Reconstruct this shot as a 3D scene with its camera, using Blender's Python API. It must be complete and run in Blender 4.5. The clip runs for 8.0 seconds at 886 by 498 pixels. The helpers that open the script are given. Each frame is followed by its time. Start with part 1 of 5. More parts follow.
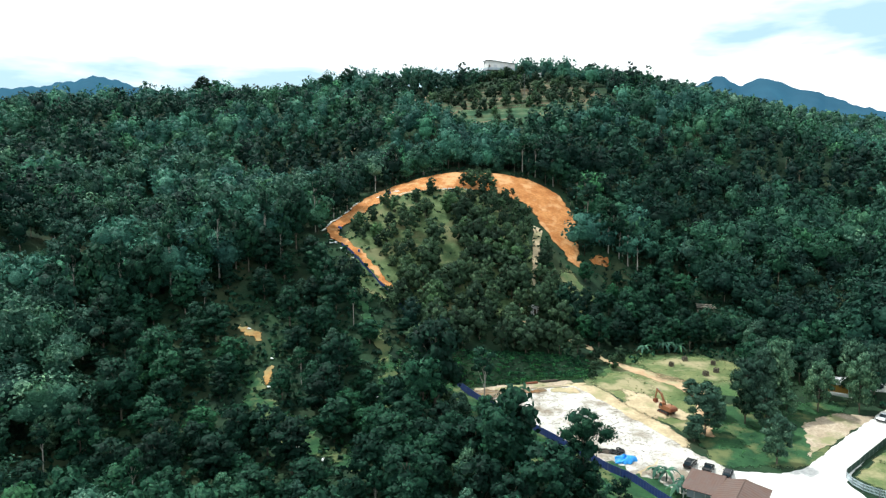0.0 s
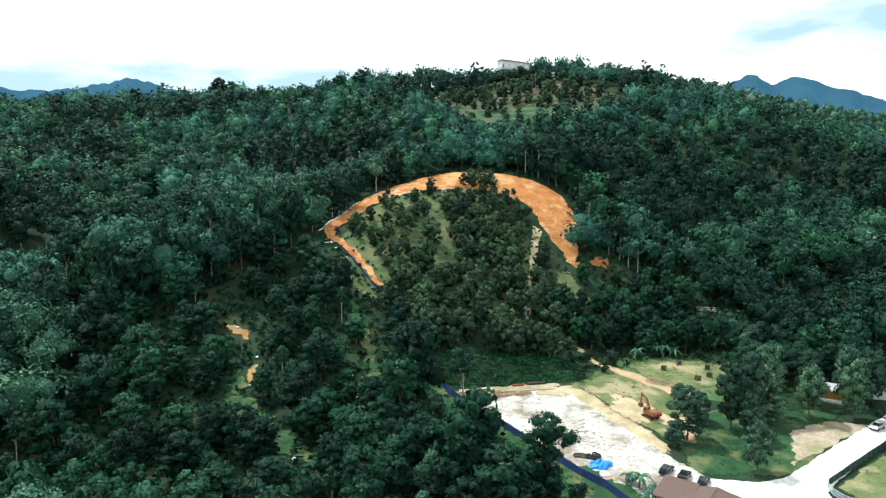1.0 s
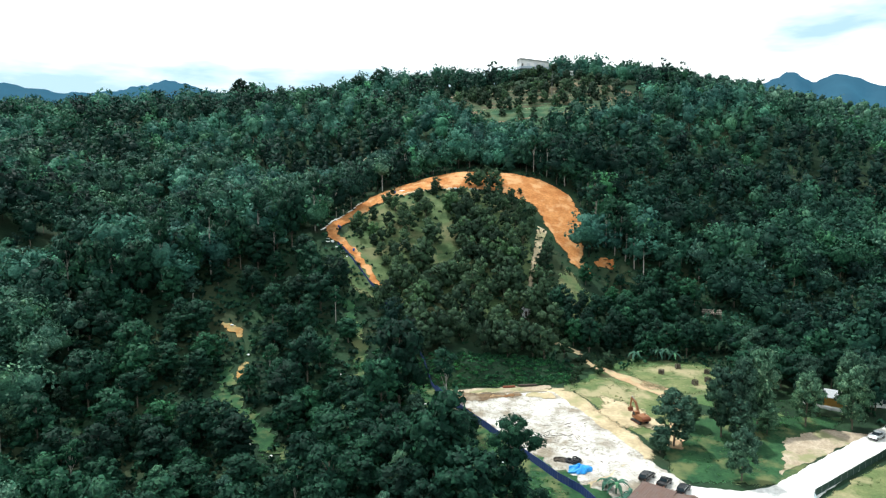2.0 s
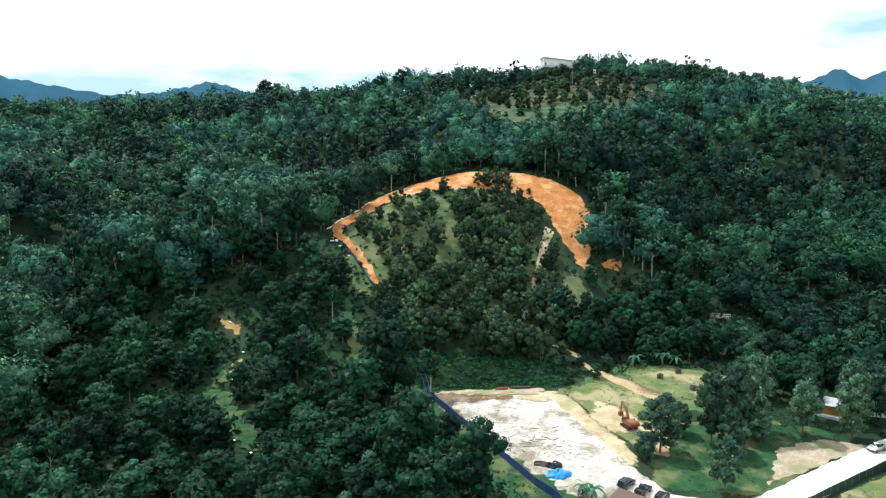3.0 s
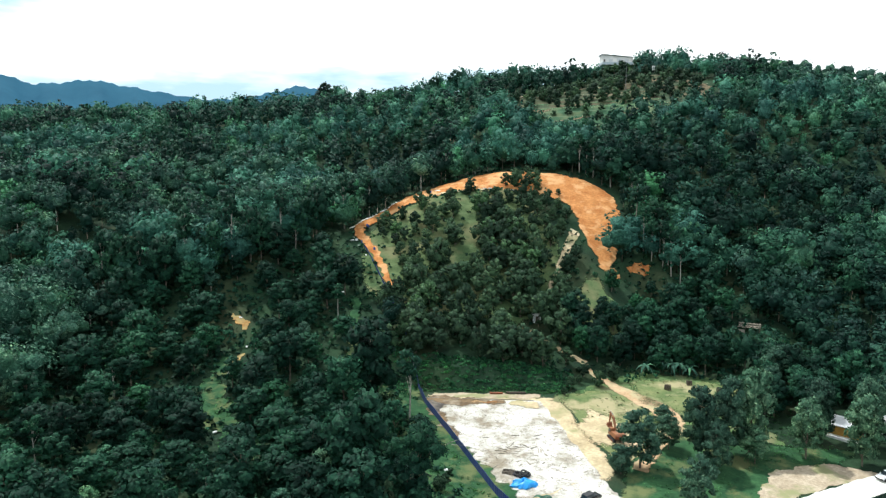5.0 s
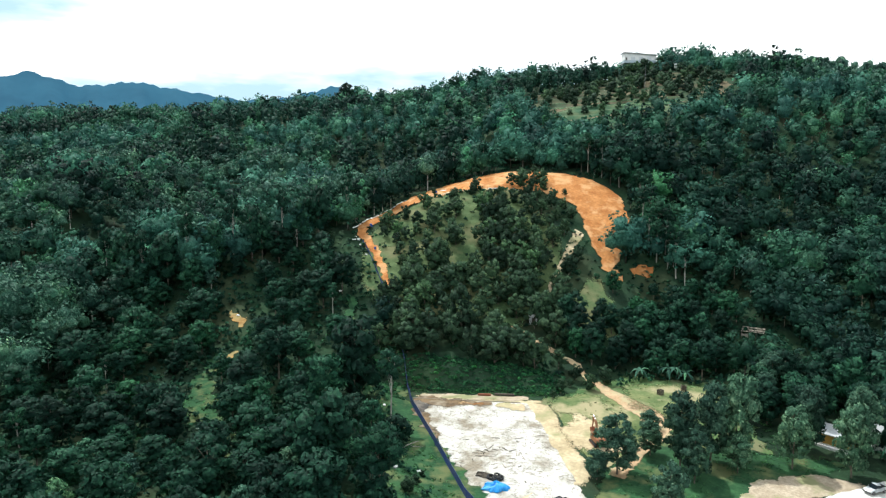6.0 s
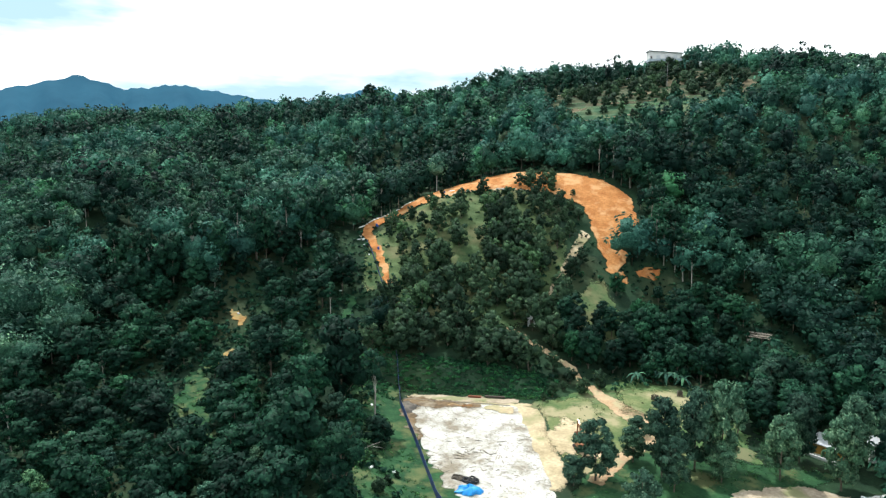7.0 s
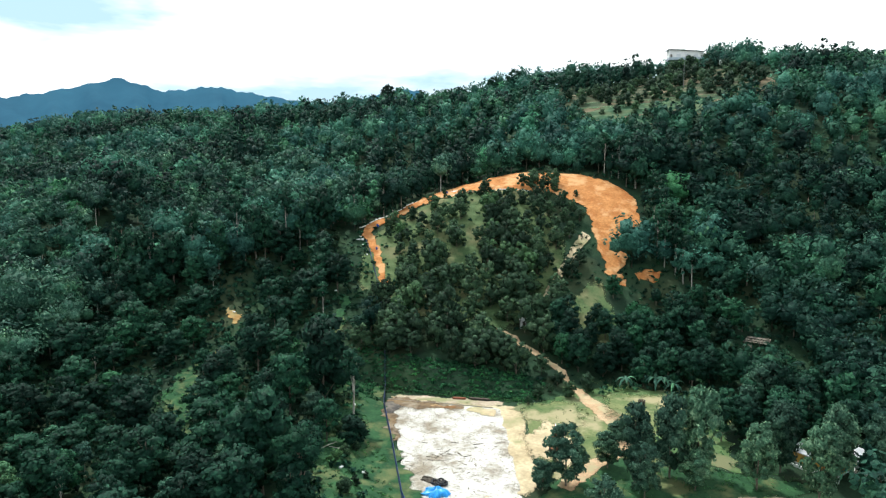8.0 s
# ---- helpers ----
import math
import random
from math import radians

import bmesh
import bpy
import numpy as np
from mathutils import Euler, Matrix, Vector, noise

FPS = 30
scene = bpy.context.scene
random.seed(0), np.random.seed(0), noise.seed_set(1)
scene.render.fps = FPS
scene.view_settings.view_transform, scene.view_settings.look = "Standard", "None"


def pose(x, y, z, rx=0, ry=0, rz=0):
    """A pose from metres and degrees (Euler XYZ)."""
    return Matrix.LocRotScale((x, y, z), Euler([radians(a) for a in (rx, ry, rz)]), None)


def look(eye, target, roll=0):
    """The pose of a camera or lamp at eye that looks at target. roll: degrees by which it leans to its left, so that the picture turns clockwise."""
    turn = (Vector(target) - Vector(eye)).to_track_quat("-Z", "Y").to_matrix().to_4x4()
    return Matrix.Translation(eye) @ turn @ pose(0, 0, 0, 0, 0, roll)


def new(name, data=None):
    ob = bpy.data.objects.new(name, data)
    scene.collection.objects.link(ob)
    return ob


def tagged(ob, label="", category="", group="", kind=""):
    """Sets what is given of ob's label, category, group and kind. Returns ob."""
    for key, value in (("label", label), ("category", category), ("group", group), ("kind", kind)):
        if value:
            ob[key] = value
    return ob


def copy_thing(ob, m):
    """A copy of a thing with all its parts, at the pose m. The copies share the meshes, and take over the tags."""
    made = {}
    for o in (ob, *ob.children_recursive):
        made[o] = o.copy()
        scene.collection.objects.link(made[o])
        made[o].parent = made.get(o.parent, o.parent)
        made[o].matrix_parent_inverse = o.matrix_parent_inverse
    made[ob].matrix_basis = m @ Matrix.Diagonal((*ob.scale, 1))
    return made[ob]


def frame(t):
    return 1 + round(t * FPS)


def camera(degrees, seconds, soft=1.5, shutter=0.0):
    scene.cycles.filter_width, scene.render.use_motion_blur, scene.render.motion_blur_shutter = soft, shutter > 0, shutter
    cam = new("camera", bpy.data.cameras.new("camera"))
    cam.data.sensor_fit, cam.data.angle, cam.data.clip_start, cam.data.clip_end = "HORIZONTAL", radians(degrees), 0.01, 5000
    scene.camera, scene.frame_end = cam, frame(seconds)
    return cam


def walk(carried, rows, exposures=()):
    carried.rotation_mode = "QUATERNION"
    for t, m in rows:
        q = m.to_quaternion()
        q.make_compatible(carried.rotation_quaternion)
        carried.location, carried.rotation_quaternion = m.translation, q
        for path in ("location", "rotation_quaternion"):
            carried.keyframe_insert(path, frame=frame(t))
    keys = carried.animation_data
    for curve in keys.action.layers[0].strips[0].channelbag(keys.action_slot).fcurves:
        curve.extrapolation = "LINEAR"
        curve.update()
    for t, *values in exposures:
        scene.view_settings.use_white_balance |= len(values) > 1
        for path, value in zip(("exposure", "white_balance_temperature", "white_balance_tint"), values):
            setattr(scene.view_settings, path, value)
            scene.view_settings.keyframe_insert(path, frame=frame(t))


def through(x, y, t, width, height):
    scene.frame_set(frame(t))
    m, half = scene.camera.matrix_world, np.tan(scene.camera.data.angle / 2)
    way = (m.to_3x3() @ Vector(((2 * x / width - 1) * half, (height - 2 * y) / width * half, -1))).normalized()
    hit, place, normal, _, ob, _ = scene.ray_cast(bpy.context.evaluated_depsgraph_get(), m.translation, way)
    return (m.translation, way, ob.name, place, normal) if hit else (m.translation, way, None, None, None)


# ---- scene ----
cam = camera(68.4, 8.0, soft=1.3)
METRES, EYE, TILT, LEAN, TURN = 100.0, 64.5, -7.0, 0.0, 0.0
ROWS = [
    (0.0, 0.0, 0.0, 0.0, 0.0, 0.0, -0.0),
    (0.5, 0.0578, 0.0058, -0.0003, 1.05, 0.03, -0.16),
    (1.0, 0.121, 0.0131, 0.0001, 2.41, 0.02, -0.33),
    (1.5, 0.18, 0.022, 0.0, 3.81, 0.01, -0.47),
    (3.0, 0.3635, 0.0555, 0.0028, 8.47, -0.06, -1.08),
    (3.5, 0.4232, 0.0697, 0.004, 10.28, -0.09, -1.28),
    (4.0, 0.485, 0.0873, 0.005, 12.27, -0.11, -1.52),
    (4.5, 0.5428, 0.1057, 0.0063, 14.1, -0.13, -1.73),
    (6.0, 0.7214, 0.172, 0.0142, 18.87, -0.32, -2.34),
    (6.5, 0.7772, 0.1962, 0.0161, 20.26, -0.35, -2.51),
    (7.0, 0.8361, 0.2243, 0.0191, 22.1, -0.4, -2.72),
    (7.5, 0.8917, 0.2516, 0.0222, 23.59, -0.45, -2.9),
    (8.0, 0.9514, 0.2815, 0.0258, 24.94, -0.5, -3.06),
]
walk(cam, [(t, pose(0, 0, EYE, TILT, LEAN, TURN) @ pose(METRES * x, METRES * y, METRES * z, 90 + pitch, roll, yaw)) for t, x, y, z, yaw, pitch, roll in ROWS])

# ---- world, sun ----
SUN_FROM = Vector((-0.62, 0.42, 1.35)).normalized()
world = bpy.data.worlds.new("world")
scene.world = world
world.use_nodes = True
wt = world.node_tree
wt.nodes.clear()
w_out = wt.nodes.new("ShaderNodeOutputWorld")
w_bg = wt.nodes.new("ShaderNodeBackground")
w_sky = wt.nodes.new("ShaderNodeTexSky")
w_sky.sky_type = "NISHITA"
w_sky.sun_disc = False
w_sky.sun_elevation = math.asin(SUN_FROM.z)
w_sky.sun_rotation = math.atan2(SUN_FROM.x, SUN_FROM.y)
w_sky.dust_density = 2.0
w_co = wt.nodes.new("ShaderNodeTexCoord")
w_map = wt.nodes.new("ShaderNodeMapping")
w_map.inputs["Scale"].default_value = (1.6, 1.6, 6.5)
w_map.inputs["Location"].default_value = (16.524, 1.237, 1.860)
w_noise = wt.nodes.new("ShaderNodeTexNoise")
w_noise.inputs["Scale"].default_value = 1.3
w_noise.inputs["Detail"].default_value = 6.0
w_noise.inputs["Roughness"].default_value = 0.52
w_ramp = wt.nodes.new("ShaderNodeValToRGB")
w_ramp.color_ramp.elements[0].position = 0.38
w_ramp.color_ramp.elements[0].color = (0.05, 0.05, 0.05, 1)
w_ramp.color_ramp.elements[1].position = 0.5
w_mix = wt.nodes.new("ShaderNodeMixRGB")
w_mix.inputs["Color2"].default_value = (16.5, 17.3, 17.6, 1)
wt.links.new(w_co.outputs["Generated"], w_map.inputs["Vector"])
wt.links.new(w_map.outputs["Vector"], w_noise.inputs["Vector"])
wt.links.new(w_noise.outputs["Fac"], w_ramp.inputs["Fac"])
wt.links.new(w_ramp.outputs["Color"], w_mix.inputs["Fac"])
w_pale = wt.nodes.new("ShaderNodeMixRGB")
w_pale.inputs["Fac"].default_value = 0.8
w_pale.inputs["Color2"].default_value = (6.7, 10.6, 12.6, 1)
wt.links.new(w_sky.outputs["Color"], w_pale.inputs["Color1"])
wt.links.new(w_pale.outputs["Color"], w_mix.inputs["Color1"])
wt.links.new(w_mix.outputs["Color"], w_bg.inputs["Color"])
wt.links.new(w_bg.outputs["Background"], w_out.inputs["Surface"])
w_bg.inputs["Strength"].default_value = 0.091
sun = new("sun", bpy.data.lights.new("sun", "SUN"))
sun.data.energy = 4.2
sun.data.angle = radians(0.6)
sun.data.color = (0.97, 1.0, 0.95)
sun.matrix_world = look(SUN_FROM * 300, (0, 0, 0))
scene.view_settings.exposure = 0.0


# ---- materials ----
def mat(name, rough=0.8, metal=0.0, spec=0.3):
    """An empty principled material: the material, its tree, and the shader."""
    m = bpy.data.materials.new(name)
    m.use_nodes = True
    t = m.node_tree
    b = t.nodes["Principled BSDF"]
    b.inputs["Roughness"].default_value = rough
    b.inputs["Metallic"].default_value = metal
    b.inputs["Specular IOR Level"].default_value = spec
    return m, t, b


def noise_node(t, scale, detail=4.0, rough=0.55, stretch=None):
    co = t.nodes.new("ShaderNodeTexCoord")
    n = t.nodes.new("ShaderNodeTexNoise")
    n.inputs["Scale"].default_value = scale
    n.inputs["Detail"].default_value = detail
    n.inputs["Roughness"].default_value = rough
    if stretch:
        mp = t.nodes.new("ShaderNodeMapping")
        mp.inputs["Scale"].default_value = stretch
        t.links.new(co.outputs["Object"], mp.inputs["Vector"])
        t.links.new(mp.outputs["Vector"], n.inputs["Vector"])
    else:
        t.links.new(co.outputs["Object"], n.inputs["Vector"])
    return n.outputs["Fac"]


def ramp(t, fac, stops):
    r = t.nodes.new("ShaderNodeValToRGB")
    els = r.color_ramp.elements
    els[0].position, els[0].color = stops[0][0], (*stops[0][1], 1)
    els[1].position, els[1].color = stops[-1][0], (*stops[-1][1], 1)
    for p, c in stops[1:-1]:
        e = els.new(p)
        e.color = (*c, 1)
    t.links.new(fac, r.inputs["Fac"])
    return r.outputs["Color"]


def blend(t, fac, a, b, mode="MIX"):
    m = t.nodes.new("ShaderNodeMixRGB")
    m.blend_type = mode
    for sock, v in (("Fac", fac), ("Color1", a), ("Color2", b)):
        if isinstance(v, (int, float)):
            m.inputs[sock].default_value = v
        elif isinstance(v, tuple):
            m.inputs[sock].default_value = (*v, 1)
        else:
            t.links.new(v, m.inputs[sock])
    return m.outputs["Color"]


def bump(t, b, height, strength, dist):
    n = t.nodes.new("ShaderNodeBump")
    n.inputs["Strength"].default_value = strength
    n.inputs["Distance"].default_value = dist
    t.links.new(height, n.inputs["Height"])
    t.links.new(n.outputs["Normal"], b.inputs["Normal"])


def thin_out(t, shader):
    """Lets a sheet thin out raggedly towards its rim."""
    a = t.nodes.new("ShaderNodeAttribute")
    a.attribute_name = "inside"
    n = noise_node(t, 0.7, 5.0, 0.7)
    add = t.nodes.new("ShaderNodeMath")
    add.operation = "ADD"
    t.links.new(a.outputs["Fac"], add.inputs[0])
    t.links.new(n, add.inputs[1])
    f = ramp(t, add.outputs[0], [(0.58, (0, 0, 0)), (0.78, (1, 1, 1))])
    clear = t.nodes.new("ShaderNodeBsdfTransparent")
    mx = t.nodes.new("ShaderNodeMixShader")
    t.links.new(f, mx.inputs["Fac"])
    t.links.new(clear.outputs["BSDF"], mx.inputs[1])
    t.links.new(shader.outputs["BSDF"], mx.inputs[2])
    t.links.new(mx.outputs["Shader"], t.nodes["Material Output"].inputs["Surface"])


def surface(name, dark, light, scale, fine, rough=0.9, metal=0.0, spec=0.2, bumped=0.4, dist=0.05, patch=None, patch_scale=0.1, lo=0.35, hi=0.65, thin=True):
    """A surface with broad and fine variation, and a third tone in patches."""
    m, t, b = mat(name, rough, metal, spec)
    broad = noise_node(t, scale, 5.0, 0.6)
    grain = noise_node(t, fine, 6.0, 0.65)
    c = ramp(t, broad, [(lo, dark), (hi, light)])
    g = ramp(t, grain, [(0.3, (0.62, 0.62, 0.62)), (0.7, (1.18, 1.18, 1.18))])
    c = blend(t, 0.8, c, g, "MULTIPLY")
    if patch:
        f = ramp(t, noise_node(t, patch_scale, 5.0, 0.6), [(0.5, (0, 0, 0)), (0.62, (1, 1, 1))])
        c = blend(t, f, c, patch)
    t.links.new(c, b.inputs["Base Color"])
    bump(t, b, grain, bumped, dist)
    if thin:
        thin_out(t, b)
    return m


def foliage(name, dark, mid, light, rough=0.62, through=0.2, tone_scale=0.13):
    """Leaves: a tone for every leaf, a tone for every few metres, some light through them."""
    m, t, b = mat(name, rough, 0.0, 0.1)
    geo = t.nodes.new("ShaderNodeNewGeometry")
    info = t.nodes.new("ShaderNodeObjectInfo")
    speck = t.nodes.new("ShaderNodeMapRange")
    speck.inputs["From Min"].default_value = 0.3
    speck.inputs["From Max"].default_value = 0.7
    t.links.new(noise_node(t, 1.9, 3.0, 0.7), speck.inputs["Value"])
    each = t.nodes.new("ShaderNodeMath")
    each.operation = "MULTIPLY_ADD"
    each.inputs[1].default_value = 0.45
    t.links.new(geo.outputs["Random Per Island"], each.inputs[0])
    part_noise = t.nodes.new("ShaderNodeMath")
    part_noise.operation = "MULTIPLY"
    part_noise.inputs[1].default_value = 0.55
    t.links.new(speck.outputs["Result"], part_noise.inputs[0])
    t.links.new(part_noise.outputs[0], each.inputs[2])
    c = ramp(t, each.outputs[0], [(0.12, dark), (0.55, mid), (0.9, light)])
    tone = ramp(t, noise_node(t, tone_scale, 2.0, 0.5), [(0.3, (0.62, 0.68, 0.72)), (0.5, (1.0, 1.0, 1.0)), (0.72, (1.3, 1.25, 1.0))])
    c = blend(t, 1.0, c, tone, "MULTIPLY")
    tree = t.nodes.new("ShaderNodeAttribute")
    tree.attribute_name = "tree"
    both = t.nodes.new("ShaderNodeMath")
    both.operation = "ADD"
    t.links.new(tree.outputs["Fac"], both.inputs[0])
    t.links.new(info.outputs["Random"], both.inputs[1])
    wrap = t.nodes.new("ShaderNodeMath")
    wrap.operation = "FRACT"
    t.links.new(both.outputs[0], wrap.inputs[0])
    own = ramp(t, wrap.outputs[0], [(0.0, (0.42, 0.5, 0.54)), (0.35, (0.76, 0.82, 0.86)), (0.7, (1.1, 1.1, 1.04)), (0.92, (1.45, 1.43, 1.32)), (1.0, (1.55, 1.75, 1.25))])
    c = blend(t, 1.0, c, own, "MULTIPLY")
    sprig = noise_node(t, 1.1, 3.0, 0.7)
    c = blend(t, 1.0, c, ramp(t, sprig, [(0.32, (0.55, 0.58, 0.6)), (0.5, (0.98, 0.98, 0.98)), (0.68, (1.45, 1.42, 1.4))]), "MULTIPLY")
    bump(t, b, sprig, 0.6, 0.4)
    t.links.new(c, b.inputs["Base Color"])
    tr = t.nodes.new("ShaderNodeBsdfTranslucent")
    t.links.new(c, tr.inputs["Color"])
    mx = t.nodes.new("ShaderNodeMixShader")
    mx.inputs["Fac"].default_value = through
    t.links.new(b.outputs["BSDF"], mx.inputs[1])
    t.links.new(tr.outputs["BSDF"], mx.inputs[2])
    t.links.new(mx.outputs["Shader"], t.nodes["Material Output"].inputs["Surface"])
    return m


M_GROUND = surface("undergrowth", (0.01, 0.028, 0.016), (0.024, 0.06, 0.027), 0.09, 1.3, 0.95, patch=(0.034, 0.05, 0.024), patch_scale=0.05, bumped=0.6, dist=0.25, thin=False)
M_ORCHARD = surface("orchard_grass", (0.055, 0.1, 0.04), (0.11, 0.155, 0.065), 0.12, 1.6, 0.95, patch=(0.15, 0.155, 0.075), patch_scale=0.09, dist=0.15)
M_GRASS = surface("mown_grass", (0.014, 0.055, 0.024), (0.036, 0.108, 0.042), 0.22, 1.5, 0.95, patch=(0.12, 0.14, 0.06), patch_scale=0.12, dist=0.1)
M_MEADOW = surface("rough_meadow", (0.05, 0.115, 0.04), (0.105, 0.17, 0.065), 0.14, 1.8, 0.95, patch=(0.16, 0.165, 0.085), patch_scale=0.11, dist=0.12)
M_DRYGRASS = surface("dry_grass", (0.085, 0.135, 0.05), (0.19, 0.21, 0.09), 0.15, 1.8, 0.95, patch=(0.32, 0.28, 0.16), patch_scale=0.1, dist=0.1)
M_ORANGE = surface("orange_laterite", (0.4, 0.145, 0.042), (0.57, 0.255, 0.088), 0.22, 1.1, 0.95, patch=(0.6, 0.33, 0.15), patch_scale=0.14, bumped=0.8, dist=0.45)
M_OCHRE_SOIL = surface("ochre_soil", (0.3, 0.155, 0.05), (0.45, 0.27, 0.1), 0.3, 1.4, 0.95, patch=(0.3, 0.24, 0.11), patch_scale=0.2)
M_TRACK = surface("pale_laterite_track", (0.42, 0.27, 0.15), (0.56, 0.40, 0.25), 0.2, 1.5, 0.95, patch=(0.40, 0.34, 0.2), patch_scale=0.25)
M_SAND = surface("sandy_soil", (0.42, 0.33, 0.2), (0.62, 0.5, 0.33), 0.12, 1.3, 0.95, patch=(0.3, 0.28, 0.15), patch_scale=0.1)


def cracked(name, dark, light, stain, line):
    """Bleached concrete with broad stains, thin wandering cracks and grit."""
    m, t, b = mat(name, 0.9, 0.0, 0.2)
    c = ramp(t, noise_node(t, 0.1, 6.0, 0.65), [(0.38, stain), (0.49, dark), (0.62, light)])
    c = blend(t, 0.7, c, ramp(t, noise_node(t, 1.1, 6.0, 0.7), [(0.3, (0.6, 0.58, 0.55)), (0.62, (1.1, 1.1, 1.1))]), "MULTIPLY")
    for scale, wide in ((0.16, 0.012), (0.42, 0.01)):
        n = noise_node(t, scale, 4.0, 0.6, (1.0, 1.6, 1.0))
        crack = ramp(t, n, [(0.5 - wide, (0, 0, 0)), (0.5, (1, 1, 1)), (0.5 + wide, (0, 0, 0))])
        c = blend(t, crack, c, line)
    t.links.new(c, b.inputs["Base Color"])
    bump(t, b, noise_node(t, 2.0, 5.0), 0.3, 0.04)
    return m


M_YARD = cracked("pale_yard_concrete", (0.5, 0.475, 0.43), (0.68, 0.66, 0.62), (0.27, 0.23, 0.175), (0.15, 0.125, 0.1))
M_ROAD = surface("pale_road_concrete", (0.66, 0.64, 0.6), (0.78, 0.77, 0.74), 0.1, 1.2, 0.9, dist=0.02, thin=False)
M_BARE = surface("bare_brown_soil", (0.36, 0.285, 0.2), (0.5, 0.41, 0.31), 0.2, 1.6, 0.95, patch=(0.25, 0.25, 0.13), patch_scale=0.15)
M_MUD = surface("brown_mud", (0.085, 0.058, 0.036), (0.23, 0.155, 0.088), 0.25, 1.4, 0.9, patch=(0.27, 0.22, 0.16), patch_scale=0.2)
M_DARK_GREY = surface("dark_grey_patch", (0.045, 0.04, 0.037), (0.12, 0.105, 0.092), 0.25, 1.3, 0.8, patch=(0.17, 0.145, 0.12), patch_scale=0.25)
M_RUST_SOIL = surface("rusty_soil", (0.13, 0.06, 0.025), (0.27, 0.135, 0.055), 0.25, 1.5, 0.9, patch=(0.36, 0.25, 0.14), patch_scale=0.3)
M_HILLTOP = surface("terraced_hilltop_grass", (0.038, 0.075, 0.042), (0.09, 0.1, 0.055), 0.07, 1.2, 0.95, patch=(0.15, 0.12, 0.074), patch_scale=0.045, dist=0.15)
M_TURF = surface("hilltop_turf", (0.022, 0.07, 0.036), (0.05, 0.115, 0.058), 0.1, 1.3, 0.95, patch=(0.085, 0.12, 0.062), patch_scale=0.06, dist=0.15)
M_GREEN_STEP = surface("terrace_turf", (0.05, 0.13, 0.06), (0.1, 0.19, 0.09), 0.3, 1.5, 0.95, patch=(0.14, 0.17, 0.09), patch_scale=0.15)
M_STEP = surface("terrace_earth", (0.15, 0.12, 0.075), (0.24, 0.185, 0.12), 0.3, 1.5, 0.95)
M_BARK = surface("grey_bark", (0.10, 0.085, 0.065), (0.2, 0.175, 0.14), 1.2, 7.0, 0.95, dist=0.03, thin=False)
M_PALEBARK = surface("pale_bark", (0.24, 0.22, 0.19), (0.42, 0.4, 0.36), 1.0, 6.0, 0.9, dist=0.03, thin=False)
M_LEAF = foliage("broad_leaves", (0.005, 0.028, 0.018), (0.012, 0.058, 0.034), (0.042, 0.126, 0.07))
M_LEAF_LAWN = foliage("fruit_tree_leaves", (0.024, 0.064, 0.04), (0.06, 0.142, 0.088), (0.21, 0.315, 0.2))
# darker leaf colour; on the eastern slope it stands in for shade
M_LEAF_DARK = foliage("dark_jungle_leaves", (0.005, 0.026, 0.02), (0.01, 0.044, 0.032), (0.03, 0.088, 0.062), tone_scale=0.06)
# forest and ridge leaves lightened and blued: distance haze put into their colour
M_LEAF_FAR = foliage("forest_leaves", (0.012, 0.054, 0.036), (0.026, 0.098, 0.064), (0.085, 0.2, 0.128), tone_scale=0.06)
M_LEAF_HAZED = foliage("hazed_leaves", (0.017, 0.07, 0.054), (0.034, 0.128, 0.097), (0.1, 0.245, 0.182), tone_scale=0.05)
M_LEAF_PALE = foliage("pale_leaves", (0.012, 0.045, 0.032), (0.032, 0.1, 0.07), (0.17, 0.29, 0.22))
M_LEAF_ORCHARD = foliage("orchard_leaves", (0.015, 0.037, 0.02), (0.032, 0.073, 0.039), (0.1, 0.16, 0.082))
M_CREEPER = foliage("creeper_leaves", (0.011, 0.062, 0.03), (0.024, 0.115, 0.05), (0.075, 0.21, 0.088), through=0.25)
M_GRASSLEAF = foliage("grass_blades", (0.03, 0.11, 0.045), (0.055, 0.16, 0.065), (0.1, 0.22, 0.09), through=0.4)
M_DRYLEAF = foliage("dry_grass_blades", (0.06, 0.09, 0.035), (0.11, 0.14, 0.06), (0.19, 0.2, 0.1))
M_LEAF_BRIGHT = foliage("fresh_leaves", (0.03, 0.13, 0.05), (0.06, 0.21, 0.08), (0.11, 0.32, 0.13))


# ---- the lie of the land ----
# broad swells: middle x, y, reach, height
SWELLS = [
    (-430, 420, 110, 22.3), (-300, 500, 110, 9.9), (-200, 500, 90, 17.7), (-190, 310, 80, 13.6), (-120, 400, 80, -11.2),
    (-120, 230, 70, 6.1), (-60, 520, 80, 20.0), (-50, 340, 60, -6.8), (10, 290, 50, 27.9), (20, 420, 80, -2.1),
    (60, 520, 80, 23.3), (50, 250, 50, -16.2), (110, 330, 70, -2.1), (150, 250, 70, -4.2), (170, 430, 90, 26.3),
    (260, 520, 120, -7.6), (130, 700, 150, 7.7), (150, 900, 200, 82.1), (-70, 170, 60, -5.6), (-40, 100, 60, -6.8),
    (60, 160, 70, -8.0), (130, 140, 80, -6.9), (320, 300, 120, -15.9), (-270, 510, 130, -9), (310, 520, 110, -14),
]
